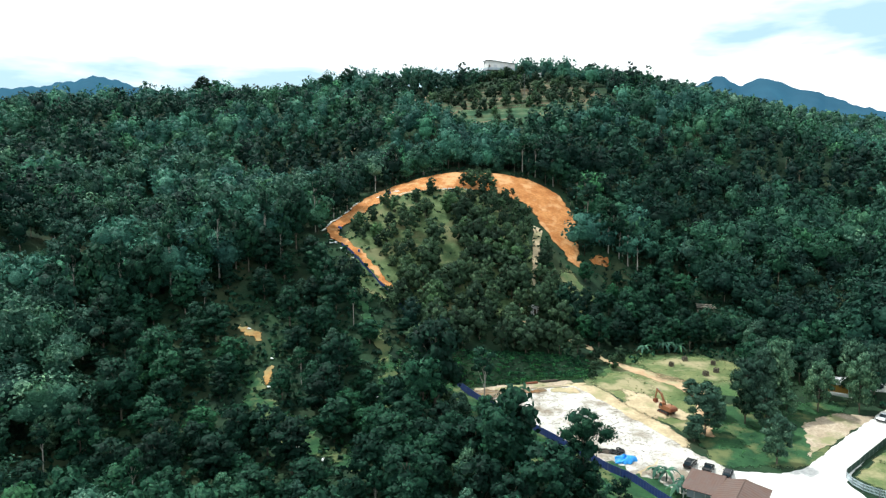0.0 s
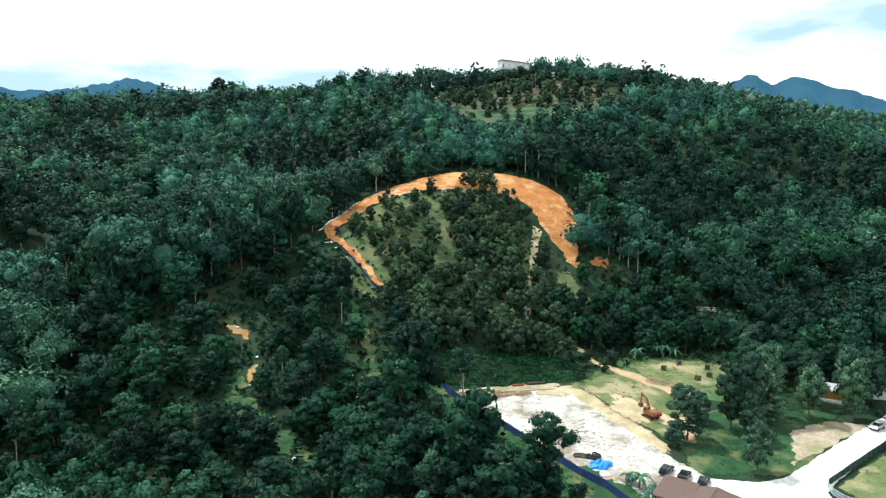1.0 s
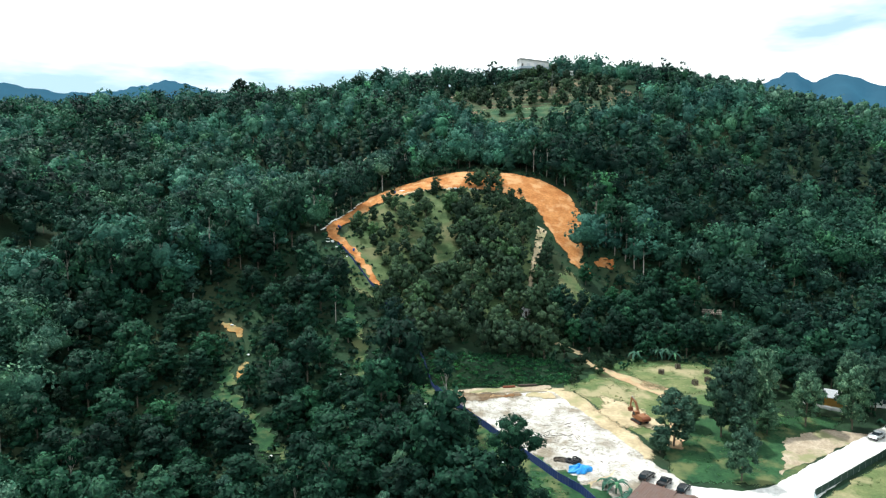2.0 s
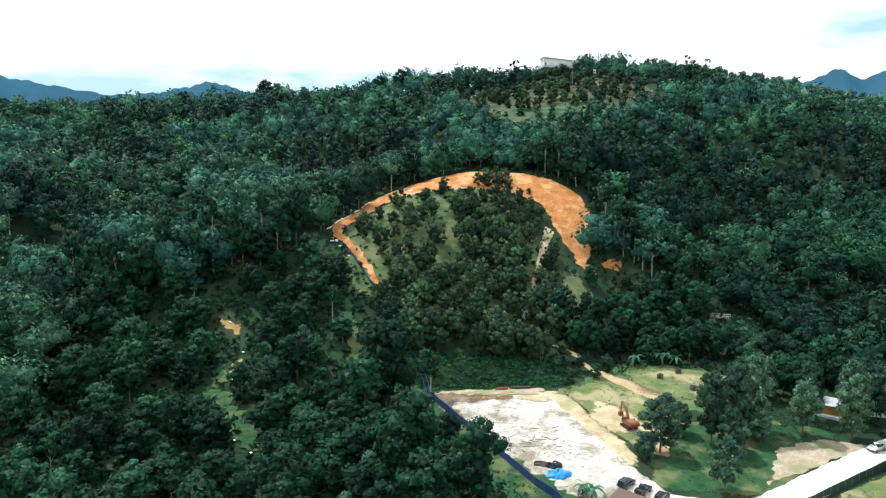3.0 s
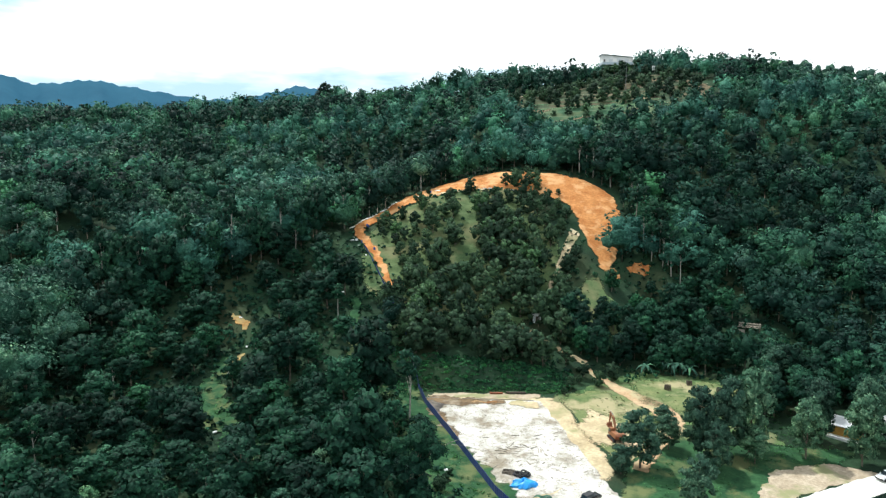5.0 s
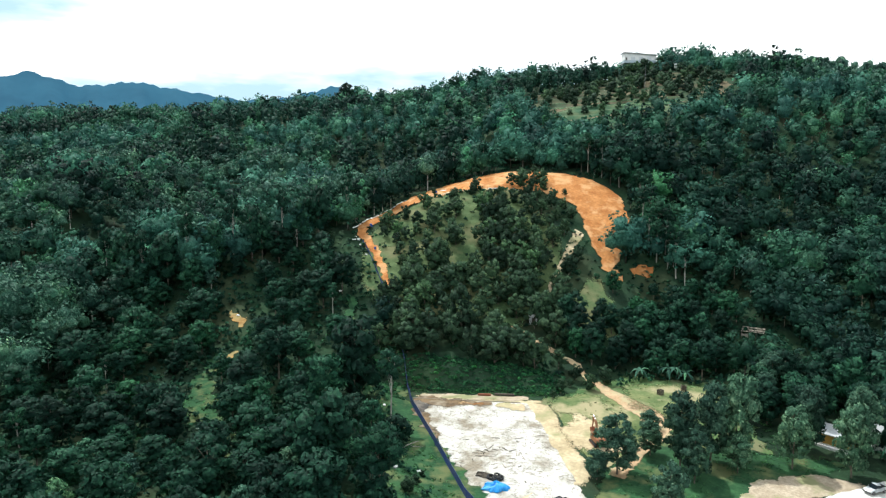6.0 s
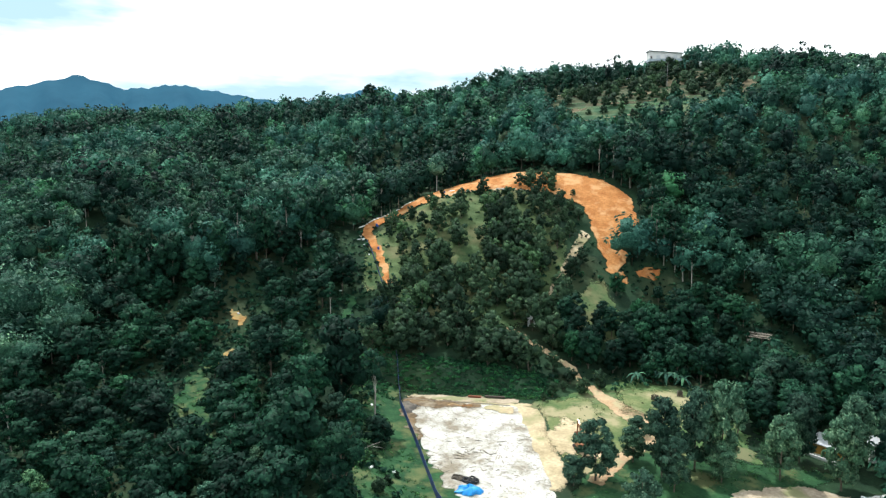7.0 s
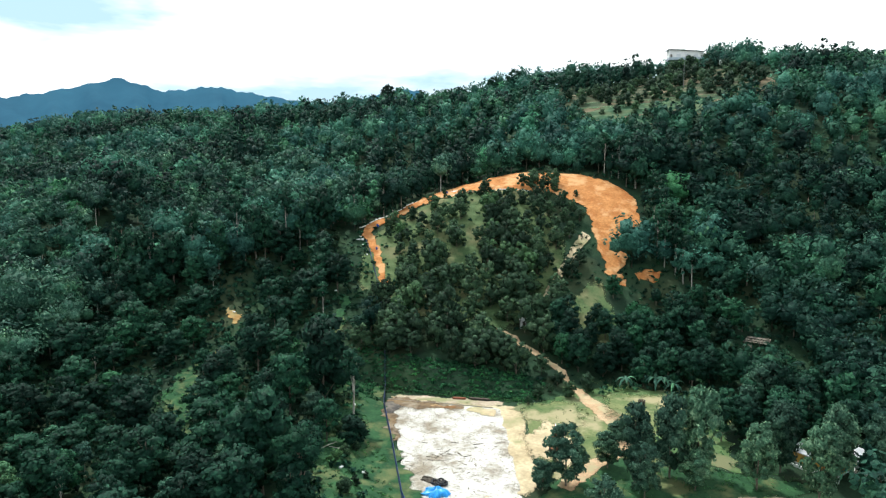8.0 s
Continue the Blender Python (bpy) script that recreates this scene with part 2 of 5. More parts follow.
# sharper spurs and gullies between them
SPURS = [
    (-14, 380, 22, 9.5), (90, 370, 30, 6.8), (-80, 230, 22, 8.8), (190, 320, 42, -6.6), (-160, 430, 42, 5.5), (-80, 150, 42, -2.9),
    (-130, 270, 22, -8.0), (-170, 225, 23, 11.0), (-70, 360, 22, -8.3), (40, 480, 30, -5.9), (-110, 420, 22, 4.4), (-24, 374, 22, 11.0),
    (10, 490, 22, -4.3), (6, 542, 26, -8.0), (100, 230, 22, -2.5), (10, 110, 22, 2.0), (70, 300, 22, 2.0), (-30, 440, 22, 3.1), (-70, 470, 22, -2.5),
    (-110, 360, 22, 4.5), (130, 380, 22, 2.5), (-150, 330, 22, -2.4), (-190, 270, 22, 2.9),
]


def ease(v, lo, hi):
    u = np.clip((np.asarray(v, float) - lo) / (hi - lo), 0, 1)
    return u * u * (3 - 2 * u)


def level(x, y):
    """The gently rising floor of the valley: yard, road and lawn."""
    return -1.0 + (np.maximum(y, 110.0) - 140.0) * 0.055 + 0 * x


def steps(z, high, sharp):
    """Terraces cut into a slope."""
    return z + sharp * high / (2 * np.pi) * np.sin(2 * np.pi * z / high)


def height(x, y):
    x, y = np.asarray(x, float), np.asarray(y, float)
    z = 9.2 + 85.5 / (1 + np.exp(-(y - 330) / 75))
    for a, b, s, h in SWELLS + SPURS:
        z = z + h * np.exp(-((x - a) ** 2 + (y - b) ** 2) / (2 * s * s))
    z = z - 60 * ease(y, 1000, 1800)
    z = z + 0.7 * np.sin(x * 0.11 + 1.3 * np.sin(y * 0.07)) * np.sin(y * 0.09 + x * 0.03)
    # terraces of the knoll and of the hilltop orchard
    knoll = ease(1.15 - np.hypot((x + 1) / 46, (y - 245) / 60), 0, 0.25)
    top = ease(1.15 - np.hypot((x - 35) / 70, (y - 440) / 55), 0, 0.25)
    z = z * (1 - knoll) + steps(z, 2.8, 0.5) * knoll
    z = z * (1 - top) + steps(z, 3.6, 0.6) * top
    # the levelled valley floor, with a steep bank behind the yard
    west = ease(((x - 6.0) * 47 + (y - 178.5) * 33) / 57.4, -14, -1)
    back = 183 + 0.22 * (x - 6.5) + 14 * ease(x, 42, 60)
    wide = 8 + 22 * ease(x, 42, 62)
    floor = west * ease(back + wide - y, 0, wide) * ease(165 - x, 0, 40)
    return z * (1 - floor) + level(x, y) * floor


def h1(x, y):
    return float(height(x, y))


# ---- mesh helpers ----
def fast_mesh(name, verts, quads, materials, slots=None, normals=None):
    """A mesh from an array of corners and an array of four-sided faces."""
    me = bpy.data.meshes.new(name)
    n = len(quads)
    me.vertices.add(len(verts))
    me.vertices.foreach_set("co", np.asarray(verts, np.float32).ravel())
    me.loops.add(n * 4)
    me.loops.foreach_set("vertex_index", np.asarray(quads, np.int32).ravel())
    me.polygons.add(n)
    me.polygons.foreach_set("loop_start", np.arange(n, dtype=np.int32) * 4)
    me.polygons.foreach_set("loop_total", np.full(n, 4, np.int32))
    for m in materials:
        me.materials.append(m)
    if slots is not None:
        me.polygons.foreach_set("material_index", np.asarray(slots, np.int32))
    me.update(calc_edges=True)
    me.validate()
    if normals is not None:
        me.polygons.foreach_set("use_smooth", np.ones(n, bool))
        soft = me.attributes.new("custom_normal", "FLOAT_VECTOR", "POINT")
        soft.data.foreach_set("vector", np.asarray(normals, np.float32).ravel())
    return me


def part(name, bm, material, parent, label=""):
    """One mesh object under a thing or a part."""
    me = bpy.data.meshes.new(name)
    bm.to_mesh(me)
    bm.free()
    me.materials.append(material)
    ob = new(name, me)
    ob.parent = parent
    return tagged(ob, label)


def sheet(name, xs, ys, lift, material, label, category, rim=None, fade=1.8):
    """A sheet draped over the land from two arrays of the same shape."""
    nu, nv = xs.shape
    z = height(xs, ys) + lift
    verts = np.stack([xs, ys, z], -1).reshape(-1, 3)
    quads = [(i * nv + j, (i + 1) * nv + j, (i + 1) * nv + j + 1, i * nv + j + 1) for i in range(nu - 1) for j in range(nv - 1)]
    me = fast_mesh(name, verts, quads, [material])
    me.polygons.foreach_set("use_smooth", [True] * len(me.polygons))
    inside = me.attributes.new("inside", "FLOAT", "POINT")
    inside.data.foreach_set("value", np.ones(len(verts)) if rim is None else np.clip(np.broadcast_to(rim, xs.shape) / fade, 0, 1).ravel())
    return tagged(new(name, me), label, category, kind="structure")


def wobble(a, b, size, seed):
    return size * (np.sin(a * 0.9 + seed) + 0.7 * np.sin(a * 2.3 + b * 1.7 + seed * 2.1) + 0.5 * np.sin(a * 4.7 - b * 3.1 + seed * 0.7))


def ribbon(name, rows, lift, material, label, category, ragged=0.4, across=12, pitch=1.0, seed=0.0):
    """A strip along rows of x, y, half width."""
    rows = np.array(rows, float)
    d = np.concatenate([[0], np.cumsum(np.hypot(*np.diff(rows[:, :2], axis=0).T))])
    s = np.arange(0, d[-1], pitch)
    k = np.ones(7) / 7
    cols = []
    for i in range(3):
        v = np.interp(s, d, rows[:, i])
        cols.append(np.convolve(np.pad(v, 3, mode="edge"), k, "valid"))
    x, y, w = cols
    tx, ty = np.gradient(x), np.gradient(y)
    n = np.hypot(tx, ty)
    nx, ny = -ty / n, tx / n
    u = np.linspace(-1, 1, max(across, int(1.7 * w.max())))
    wl = w + wobble(s * 0.7, 0, ragged, seed)
    wr = w + wobble(s * 0.7, 1, ragged, seed + 4)
    off = np.where(u[None, :] < 0, u[None, :] * wl[:, None], u[None, :] * wr[:, None])
    ends = np.minimum(s, s[-1] - s)[:, None]
    return sheet(name, x[:, None] + nx[:, None] * off, y[:, None] + ny[:, None] * off, lift, material, label, category, np.minimum((1 - np.abs(u))[None, :] * w[:, None], ends))


def spot(name, cx, cy, rx, ry, turn, lift, material, label, category, ragged=0.12, seed=0.0):
    """A rounded patch with an uneven edge."""
    a = np.linspace(0, 2 * np.pi, int(4 * max(rx, ry)) + 24)
    edge = 1 + ragged * (np.sin(3 * a + seed) + 0.6 * np.sin(5 * a + 2 * seed) + 0.4 * np.sin(9 * a - seed))
    flat = np.linspace(0.02, 1, int(max(rx, ry) / 1.2) + 8)[:, None]
    r = flat * edge[None, :]
    c, s = math.cos(radians(turn)), math.sin(radians(turn))
    px, py = r * np.cos(a) * rx, r * np.sin(a) * ry
    return sheet(name, cx + px * c - py * s, cy + px * s + py * c, lift, material, label, category, (1 - flat) * min(rx, ry) * 0.6, 3.5)


def quad_patch(name, p, n, lift, material, label, category, ragged=0.35, seed=0.0, fade=1.8):
    """A four-cornered patch with uneven edges."""
    u, v = np.meshgrid(np.linspace(0, 1, n), np.linspace(0, 1, n), indexing="ij")
    q = [np.array(c, float) for c in p]
    xy = [(1 - u) * (1 - v) * q[0][k] + u * (1 - v) * q[1][k] + u * v * q[2][k] + (1 - u) * v * q[3][k] for k in (0, 1)]
    rim = (2 * np.maximum(np.abs(u - 0.5), np.abs(v - 0.5))) ** 8
    return sheet(name, xy[0] + rim * wobble(u * 15, v * 13, ragged, seed), xy[1] + rim * wobble(v * 15, u * 13, ragged, seed + 2), lift, material, label, category, 30 * np.minimum(0.5 - np.abs(u - 0.5), 0.5 - np.abs(v - 0.5)), fade)


# ---- ground ----
gx = np.unique(np.concatenate([np.linspace(-4500, -600, 16), np.arange(-600, -130, 8.0), np.arange(-130, 150, 1.6), np.arange(150, 480, 8.0), np.linspace(480, 4500, 16)]))
gy = np.unique(np.concatenate([np.linspace(-900, 60, 14), np.arange(60, 330, 1.6), np.arange(330, 500, 3.0), np.arange(500, 760, 8.0), np.linspace(760, 4600, 30)]))
GX, GY = np.meshgrid(gx, gy, indexing="ij")
sheet("ground", GX, GY, 0.0, M_GROUND, "undergrowth and leaf litter on the jungle hillside", "ground")

RING = [(-17.5, 221.5, 1.2), (-20.5, 225.5, 1.4), (-31, 238, 1.8), (-40, 247, 2.1), (-44, 253.5, 2.6), (-41.5, 260.5, 3.4), (-38, 268, 3.8), (-31.5, 279, 4.8), (-17, 290.5, 8.0), (3, 296, 10.0), (26, 301.5, 10.5), (43.5, 297, 10.8), (49.0, 284, 9.6), (50.6, 274, 7.6), (52, 266, 4.0), (52.3, 261, 2.2), (52.5, 256.5, 1.4)]
TRACK = [(64, 151, 2.0), (67.5, 163, 2.0), (72.5, 175, 2.6), (71.5, 184, 3.8), (66.5, 190, 3.4), (60.5, 196, 2.7), (54, 204.5, 1.4), (45, 212, 1.4), (35, 216.8, 1.3), (25, 219.3, 1.3), (13.6, 222.3, 1.4), (1.7, 222.8, 1.0)]
DRAIN = [(40.5, 275, 2.2), (39.2, 270, 2.0), (38, 263, 1.7), (36, 252, 1.3), (34.6, 245, 1.1), (33.6, 238.5, 0.9)]
ROAD = [(60, 131.6, 4.8), (68, 130.2, 4.6), (76, 130.4, 4.2), (83, 134, 4.0), (89, 139.6, 3.6), (97, 146.4, 3.5), (106.4, 153.9, 3.5), (126, 169.4, 3.5), (160, 196, 3.5), (230, 240, 3.5)]

STONE = [(-2, 494, 1.3), (-17, 469, 1.3), (-32, 445, 1.2), (-47, 411, 1.1), (-60, 381, 1.0)]
ribbon("earth_terrace", RING, 0.5, M_ORANGE, "freshly cut orange laterite terrace road around the orchard knoll", "dirt road", 0.5, 22, 1.2, 1.0)
ribbon("dirt_track", TRACK, 0.2, M_TRACK, "pale laterite track climbing from the yard through the grass", "dirt track", 0.3, 9, 1.0, 2.0)
quad_patch("sandy_margin", [(6.5, 182.5), (44, 189), (60.5, 150), (43, 130)], 60, 0.05, M_SAND, "sandy soil margin around the concrete yard", "soil", 0.7, 3.0, 4.0)
quad_patch("yard", [(7.6, 178.4), (38.5, 184), (56, 148), (40, 132.5)], 48, 0.1, M_YARD, "bleached concrete yard with stains and cracks", "yard", 0.35, 1.0)
ribbon("soil_strip", [(8, 181.3, 1.2), (18, 183, 2.0), (28, 185, 1.8), (40, 187.5, 1.5)], 0.14, M_BARE, "brown soil strip along the foot of the bank", "soil", 0.4, 7, 1.0, 4.0)
quad_patch("yard_apron", [(41, 132), (55.5, 148.2), (62, 138), (74, 108)], 30, 0.14, M_YARD, "bleached concrete apron in front of the bungalow", "yard", 0.3, 2.0)
ribbon("road", ROAD, 0.17, M_ROAD, "white concrete access road", "road", 0.15, 9, 1.0, 5.0)
quad_patch("road_branch", [(66, 133), (85.5, 133), (87, 100), (68, 100)], 30, 0.155, M_ROAD, "white concrete road running past the bungalow", "road", 0.2, 2.6)
quad_patch("bare_patch", [(84, 142), (91, 158.5), (103, 165.5), (114, 163.5)], 26, 0.07, M_BARE, "bare brown soil patch beside the road", "soil", 0.5, 4.0)
quad_patch("rough_grass", [(43, 187), (70, 199), (76, 176), (60.5, 152)], 30, 0.065, M_DRYGRASS, "rough yellowish grass beside the excavator", "grass", 0.6, 3.3, 3.0)
quad_patch("lawn", [(60, 137), (62, 172), (114, 174), (84, 136.5)], 40, 0.042, M_GRASS, "short green grass between trees and road", "grass", 0.5, 6.0, 4.0)
quad_patch("meadow", [(40, 186), (61, 212), (86, 214), (98, 172)], 60, 0.06, M_MEADOW, "rough green grass on the valley floor", "grass", 0.8, 9.0)
quad_patch("field", [(88, 133), (126, 163), (150, 150), (100, 112)], 40, 0.05, M_DRYGRASS, "dry grass field behind the green mesh fence", "grass", 0.4, 7.0)
spot("grass_clearing", 78, 198, 17, 12, 10, 0.2, M_DRYGRASS, "dry grass clearing beside the dirt track", "grass", 0.1, 1.0)
spot("grass_slope", 53, 186, 10, 8, -40, 0.2, M_DRYGRASS, "dry grass slope between yard and track", "grass", 0.14, 2.0)
ribbon("mud_stain", [(7.8, 179.2, 1.5), (12, 178, 3.4), (18, 178.6, 2.8), (25, 180, 1.8), (31, 182, 1.2)], 0.22, M_MUD, "dark brown mud washed over the yard concrete", "soil", 0.6, 9, 0.8, 1.3)
ribbon("mud_streak", [(9.5, 176, 1.6), (13.5, 169, 2.4), (18, 163, 1.8), (23, 157, 1.0)], 0.2, M_MUD, "brown mud streak along the fence", "soil", 0.6, 9, 0.8, 4.3)
ribbon("corner_patch", [(8.6, 177.6, 0.8), (11, 175, 2.6), (12.6, 172, 2.2), (13.4, 168.8, 0.9)], 0.25, M_DARK_GREY, "dark grey patch in the yard corner", "soil", 0.7, 9, 0.8, 7.3)
ribbon("rust_stain", [(20, 179.2, 0.6), (23, 178.8, 1.3), (26.5, 180.4, 0.9), (29, 181.4, 0.5)], 0.245, M_RUST_SOIL, "rusty brown soil smear across the yard edge", "soil", 0.7, 9, 0.8, 3.1)
ribbon("sand_stain", [(30, 181, 1.0), (35, 180.5, 2.6), (39.5, 181.5, 2.4)], 0.24, M_SAND, "yellow sand spread over the yard corner", "soil", 0.5, 9, 0.8, 2.3)
spot("soil_patch", 56.5, 170, 11.5, 6.6, -62, 0.24, M_SAND, "bare sandy soil around the excavator", "soil", 0.16, 6.0)
spot("orchard_grass", 0, 250, 38, 40, 0, 0.3, M_ORCHARD, "thin terraced grass under the orchard trees", "grass", 0.04, 3.0)
spot("orchard_lawn", 50, 239, 9, 14, 10, 0.25, M_ORCHARD, "grassy slope below the orange terrace", "grass", 0.12, 3.5)
spot("hilltop_grass", 43, 446, 62, 54, 0, 0.6, M_HILLTOP, "dry terraced grass of the hilltop orchard", "grass", 0.05, 4.0)
ribbon("grass_lane", [(-16, 128, 1.8), (-24, 138, 2.6), (-32, 144, 3.0), (-40, 150, 4.8), (-48, 161, 2.8), (-53, 176, 1.6)], 0.3, M_GRASS, "bright grass lane between the trees", "grass", 0.9, 9, 1.0, 6.0)
ribbon("grass_glade", [(-14, 158, 2.6), (-15, 168, 3.0), (-15, 180, 2.2), (-20, 195, 2.0), (-28, 214, 2.0)], 0.3, M_GRASS, "grassy glade west of the blue fence", "grass", 0.9, 9, 1.0, 6.5)
ribbon("grass_verge", [(47, 118.1, 8), (32, 131.1, 10), (20, 144.1, 10), (9, 159.1, 9), (3, 171.1, 7), (-1, 184, 4)], 0.3, M_GRASS, "green grass outside the blue fence", "grass", 0.8, 9, 1.0, 8.0)
quad_patch("bank_creepers", [(3, 184), (43, 191.5), (45, 201), (4, 194)], 40, 0.1, M_GROUND, "green creepers covering the steep bank behind the yard", "grass", 0.4, 5.0)
ribbon("orange_clearing", [(-63, 193.0, 0.6), (-61, 192.4, 1.2), (-58, 191.4, 1.9), (-55, 189, 1.5), (-53.6, 186, 0.8)], 0.25, M_OCHRE_SOIL, "bare ochre earth patch among the trees", "soil", 0.6, 9, 0.7, 5.0)
ribbon("sand_cut", [(-46.5, 167, 0.7), (-48.5, 172, 1.4), (-47, 178, 0.8)], 0.2, M_OCHRE_SOIL, "small pale earth cut among the trees", "soil", 0.4, 7, 1.0, 5.0)
ribbon("drain", DRAIN, 0.4, M_SAND, "pale concrete drain running down the knoll", "drain", 0.15, 5, 1.0, 7.0)
for nth, scar in enumerate([[(52.5, 260.5, 1.2), (55.5, 258.5, 3.0), (59, 259, 1.6)], [(60.5, 262, 1.2), (64.8, 265.5, 3.4), (69, 264.5, 2.0)], [(74.5, 253, 0.8), (78, 251, 1.5), (80.5, 250, 0.8)]]):
    ribbon("earth_scar", scar, 0.2, M_ORANGE, "orange earth scar among the trees below the terrace", "soil", 0.5, 9, 0.6, 9.0 + nth)
ribbon("terrace_shoulder", [(-27, 277, 0.7), (-23, 280.5, 0.9), (-16.7, 283, 0.9), (-8, 284.6, 0.9), (2, 286, 0.9)], 0.62, M_SAND, "pale sandy shoulder on the inner side of the terrace", "soil", 0.25, 5, 1.0, 2.0)
spot("hilltop_turf", 34, 414, 44, 25, 0, 0.68, M_TURF, "green grass on the lower hilltop terraces", "grass", 0.09, 2.0)
ribbon("stone_path", STONE, 0.4, M_BARE, "pale stepped path climbing along the hilltop orchard", "path", 0.4, 5, 1.5, 3.0)


def contour(z, x0, x1):
    """A row of places of one height across the hilltop orchard."""
    rows = []
    for x in np.arange(x0, x1, 4.0):
        ys = np.arange(414.0, 500.0, 0.5)
        y = float(ys[np.argmax(height(x + 0 * ys, ys) > z)])
        if rows and abs(y - rows[-1][1]) > 5:
            y = rows[-1][1]
        rows.append((x, y, 0.75 + 0.35 * math.sin(x * 0.7 + z)))
    return rows


for nth in range(8):
    ribbon("terrace_edge", contour(101.6 + 3.6 * nth, -6 + 3 * (nth % 3), 88 - 5 * (nth % 2)), 0.75, M_STEP if nth > 2 else M_GREEN_STEP, "bare earth step of the hilltop terraces" if nth > 2 else "grassy step of the hilltop terraces", "terrace", 0.4, 5, 1.5, nth)

# ---- far mountains ----
PEAKS = [(-66, 470, 22), (-56, 505, 18), (-50, 630, 26), (-43, 602, 14), (-36, 520, 8), (-30, 545, 9), (-27.2, 622, 24), (-12, 500, 5), (2, 520, 6), (19.4, 612, 46), (22.3, 652, 48), (25.6, 624, 37), (29.3, 524, 42), (33.4, 385, 22), (36, 340, 8), (50, 300, 8)]


def mountains():
    az = np.linspace(-95, 75, 680)
    top = np.full(az.shape, 200.0)
    for a, hgt, k in PEAKS:
        top = np.maximum(top, hgt - k * np.abs(az - a) ** 0.9)
    top = np.convolve(np.pad(top, 1, mode="edge"), np.ones(3) / 3, "valid")
    top = top + 5 * np.sin(az * 3.1) + 3 * np.sin(az * 7.7 + 1) + 2 * np.sin(az * 17.0)
    f = np.linspace(0, 1, 14)
    r = 3300 + 1200 * f[:, None] + 0 * az[None, :]
    fold = 1 + 0.10 * np.sin(az[None, :] * 2.1 + 4 * f[:, None]) * np.sin(np.pi * f[:, None])
    z = (30 + (top[None, :] - 30) * f[:, None] ** 1.2) * fold
    a = np.radians(az)[None, :]
    verts = np.stack([r * np.sin(a), r * np.cos(a), z], -1).reshape(-1, 3)
    n = len(az)
    quads = [(i * n + j, i * n + j + 1, (i + 1) * n + j + 1, (i + 1) * n + j) for i in range(13) for j in range(n - 1)]
    m, t, b = mat("far_hazed_forest", 1.0, 0.0, 0.0)
    # blue of the air between is painted in as emission
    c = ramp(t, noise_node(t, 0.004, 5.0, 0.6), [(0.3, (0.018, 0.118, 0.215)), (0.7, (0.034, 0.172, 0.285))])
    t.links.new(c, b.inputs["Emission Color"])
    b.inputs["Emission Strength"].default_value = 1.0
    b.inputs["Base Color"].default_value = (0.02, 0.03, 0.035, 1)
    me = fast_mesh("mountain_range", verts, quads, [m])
    return tagged(new("mountain_range", me), "distant forested mountain range, its blue haze painted as a glow", "mountains", kind="structure")


mountains()


# ---- trees ----
rng = np.random.default_rng(7)


def leaf_cloud(rng, blobs, count, size, droop=0.0, loose=0.6, flat=0.8, up=0.4, reach=1.0):
    """Folded leaf sprays on the outside of several rounded masses: corners and faces."""
    blobs = np.array(blobs, float)
    area = blobs[:, 3] ** 2
    which = rng.choice(len(blobs), count, p=area / area.sum())
    c, r = blobs[which, :3], blobs[which, 3]
    d = rng.normal(size=(count, 3))
    d[:, 2] = np.abs(d[:, 2]) * 1.1 - 0.45
    d /= np.linalg.norm(d, axis=1)[:, None]
    depth = reach - 0.45 * rng.random(count) ** 2 + 0.1 * rng.random(count) ** 2
    p = c + d * (r * depth)[:, None] * np.array([1, 1, flat])
    nrm = d * 0.9 + rng.normal(size=(count, 3)) * loose + np.array([0, 0, up])
    nrm /= np.linalg.norm(nrm, axis=1)[:, None]
    side = np.cross(nrm, rng.normal(size=(count, 3)))
    side /= np.linalg.norm(side, axis=1)[:, None]
    along = np.cross(nrm, side)
    along[:, 2] -= droop
    s = size * (0.6 + 0.8 * rng.random(count))[:, None]
    corners = np.stack([p - along * s * 0.55, p + side * s * 0.4 - nrm * s * 0.1, p + along * s * 0.6 - nrm * s * 0.12, p - side * s * 0.4 - nrm * s * 0.1], 1)
    verts = corners.reshape(-1, 3)
    quads = np.arange(count * 4).reshape(-1, 4)
    return verts, quads, np.repeat(rounded(p, d + 0.6 * nrm, blobs), 4, axis=0)


def rounded(p, d, blobs):
    """Shading directions that follow the lump and the whole crown rather than each leaf."""
    out = p - np.average(blobs[:, :3], axis=0, weights=blobs[:, 3])
    out /= np.linalg.norm(out, axis=1)[:, None] + 1e-6
    soft = out * 0.7 + d * 0.75 + np.array([0, 0, 0.15])
    return soft / np.linalg.norm(soft, axis=1)[:, None]


def mass(rng, blobs, shrink, n=6, m=4):
    """The dense inside of a crown: rounded uneven lumps."""
    verts, quads = [], []
    for x, y, z, r in blobs:
        base = len(verts)
        for j in range(m):
            e = -0.5 * math.pi + math.pi * (j + 0.15) / (m - 0.7)
            for i in range(n):
                a = 2 * math.pi * i / n
                q = r * shrink * (0.8 + 0.35 * rng.random())
                verts.append((x + q * math.cos(e) * math.cos(a), y + q * math.cos(e) * math.sin(a), z + 0.8 * q * math.sin(e)))
        for j in range(m - 1):
            for i in range(n):
                k = (i + 1) % n
                quads.append((base + j * n + i, base + j * n + k, base + (j + 1) * n + k, base + (j + 1) * n + i))
        quads.append([base + (m - 1) * n + k for k in ((0, 2, 3, 5) if n > 5 else (0, 1, 2, 3))])
    verts, blobs = np.array(verts), np.array(blobs, float)
    d = verts - np.repeat(blobs[:, :3], n * m, axis=0)
    return verts, np.array(quads), rounded(verts, d / np.linalg.norm(d, axis=1)[:, None], blobs)


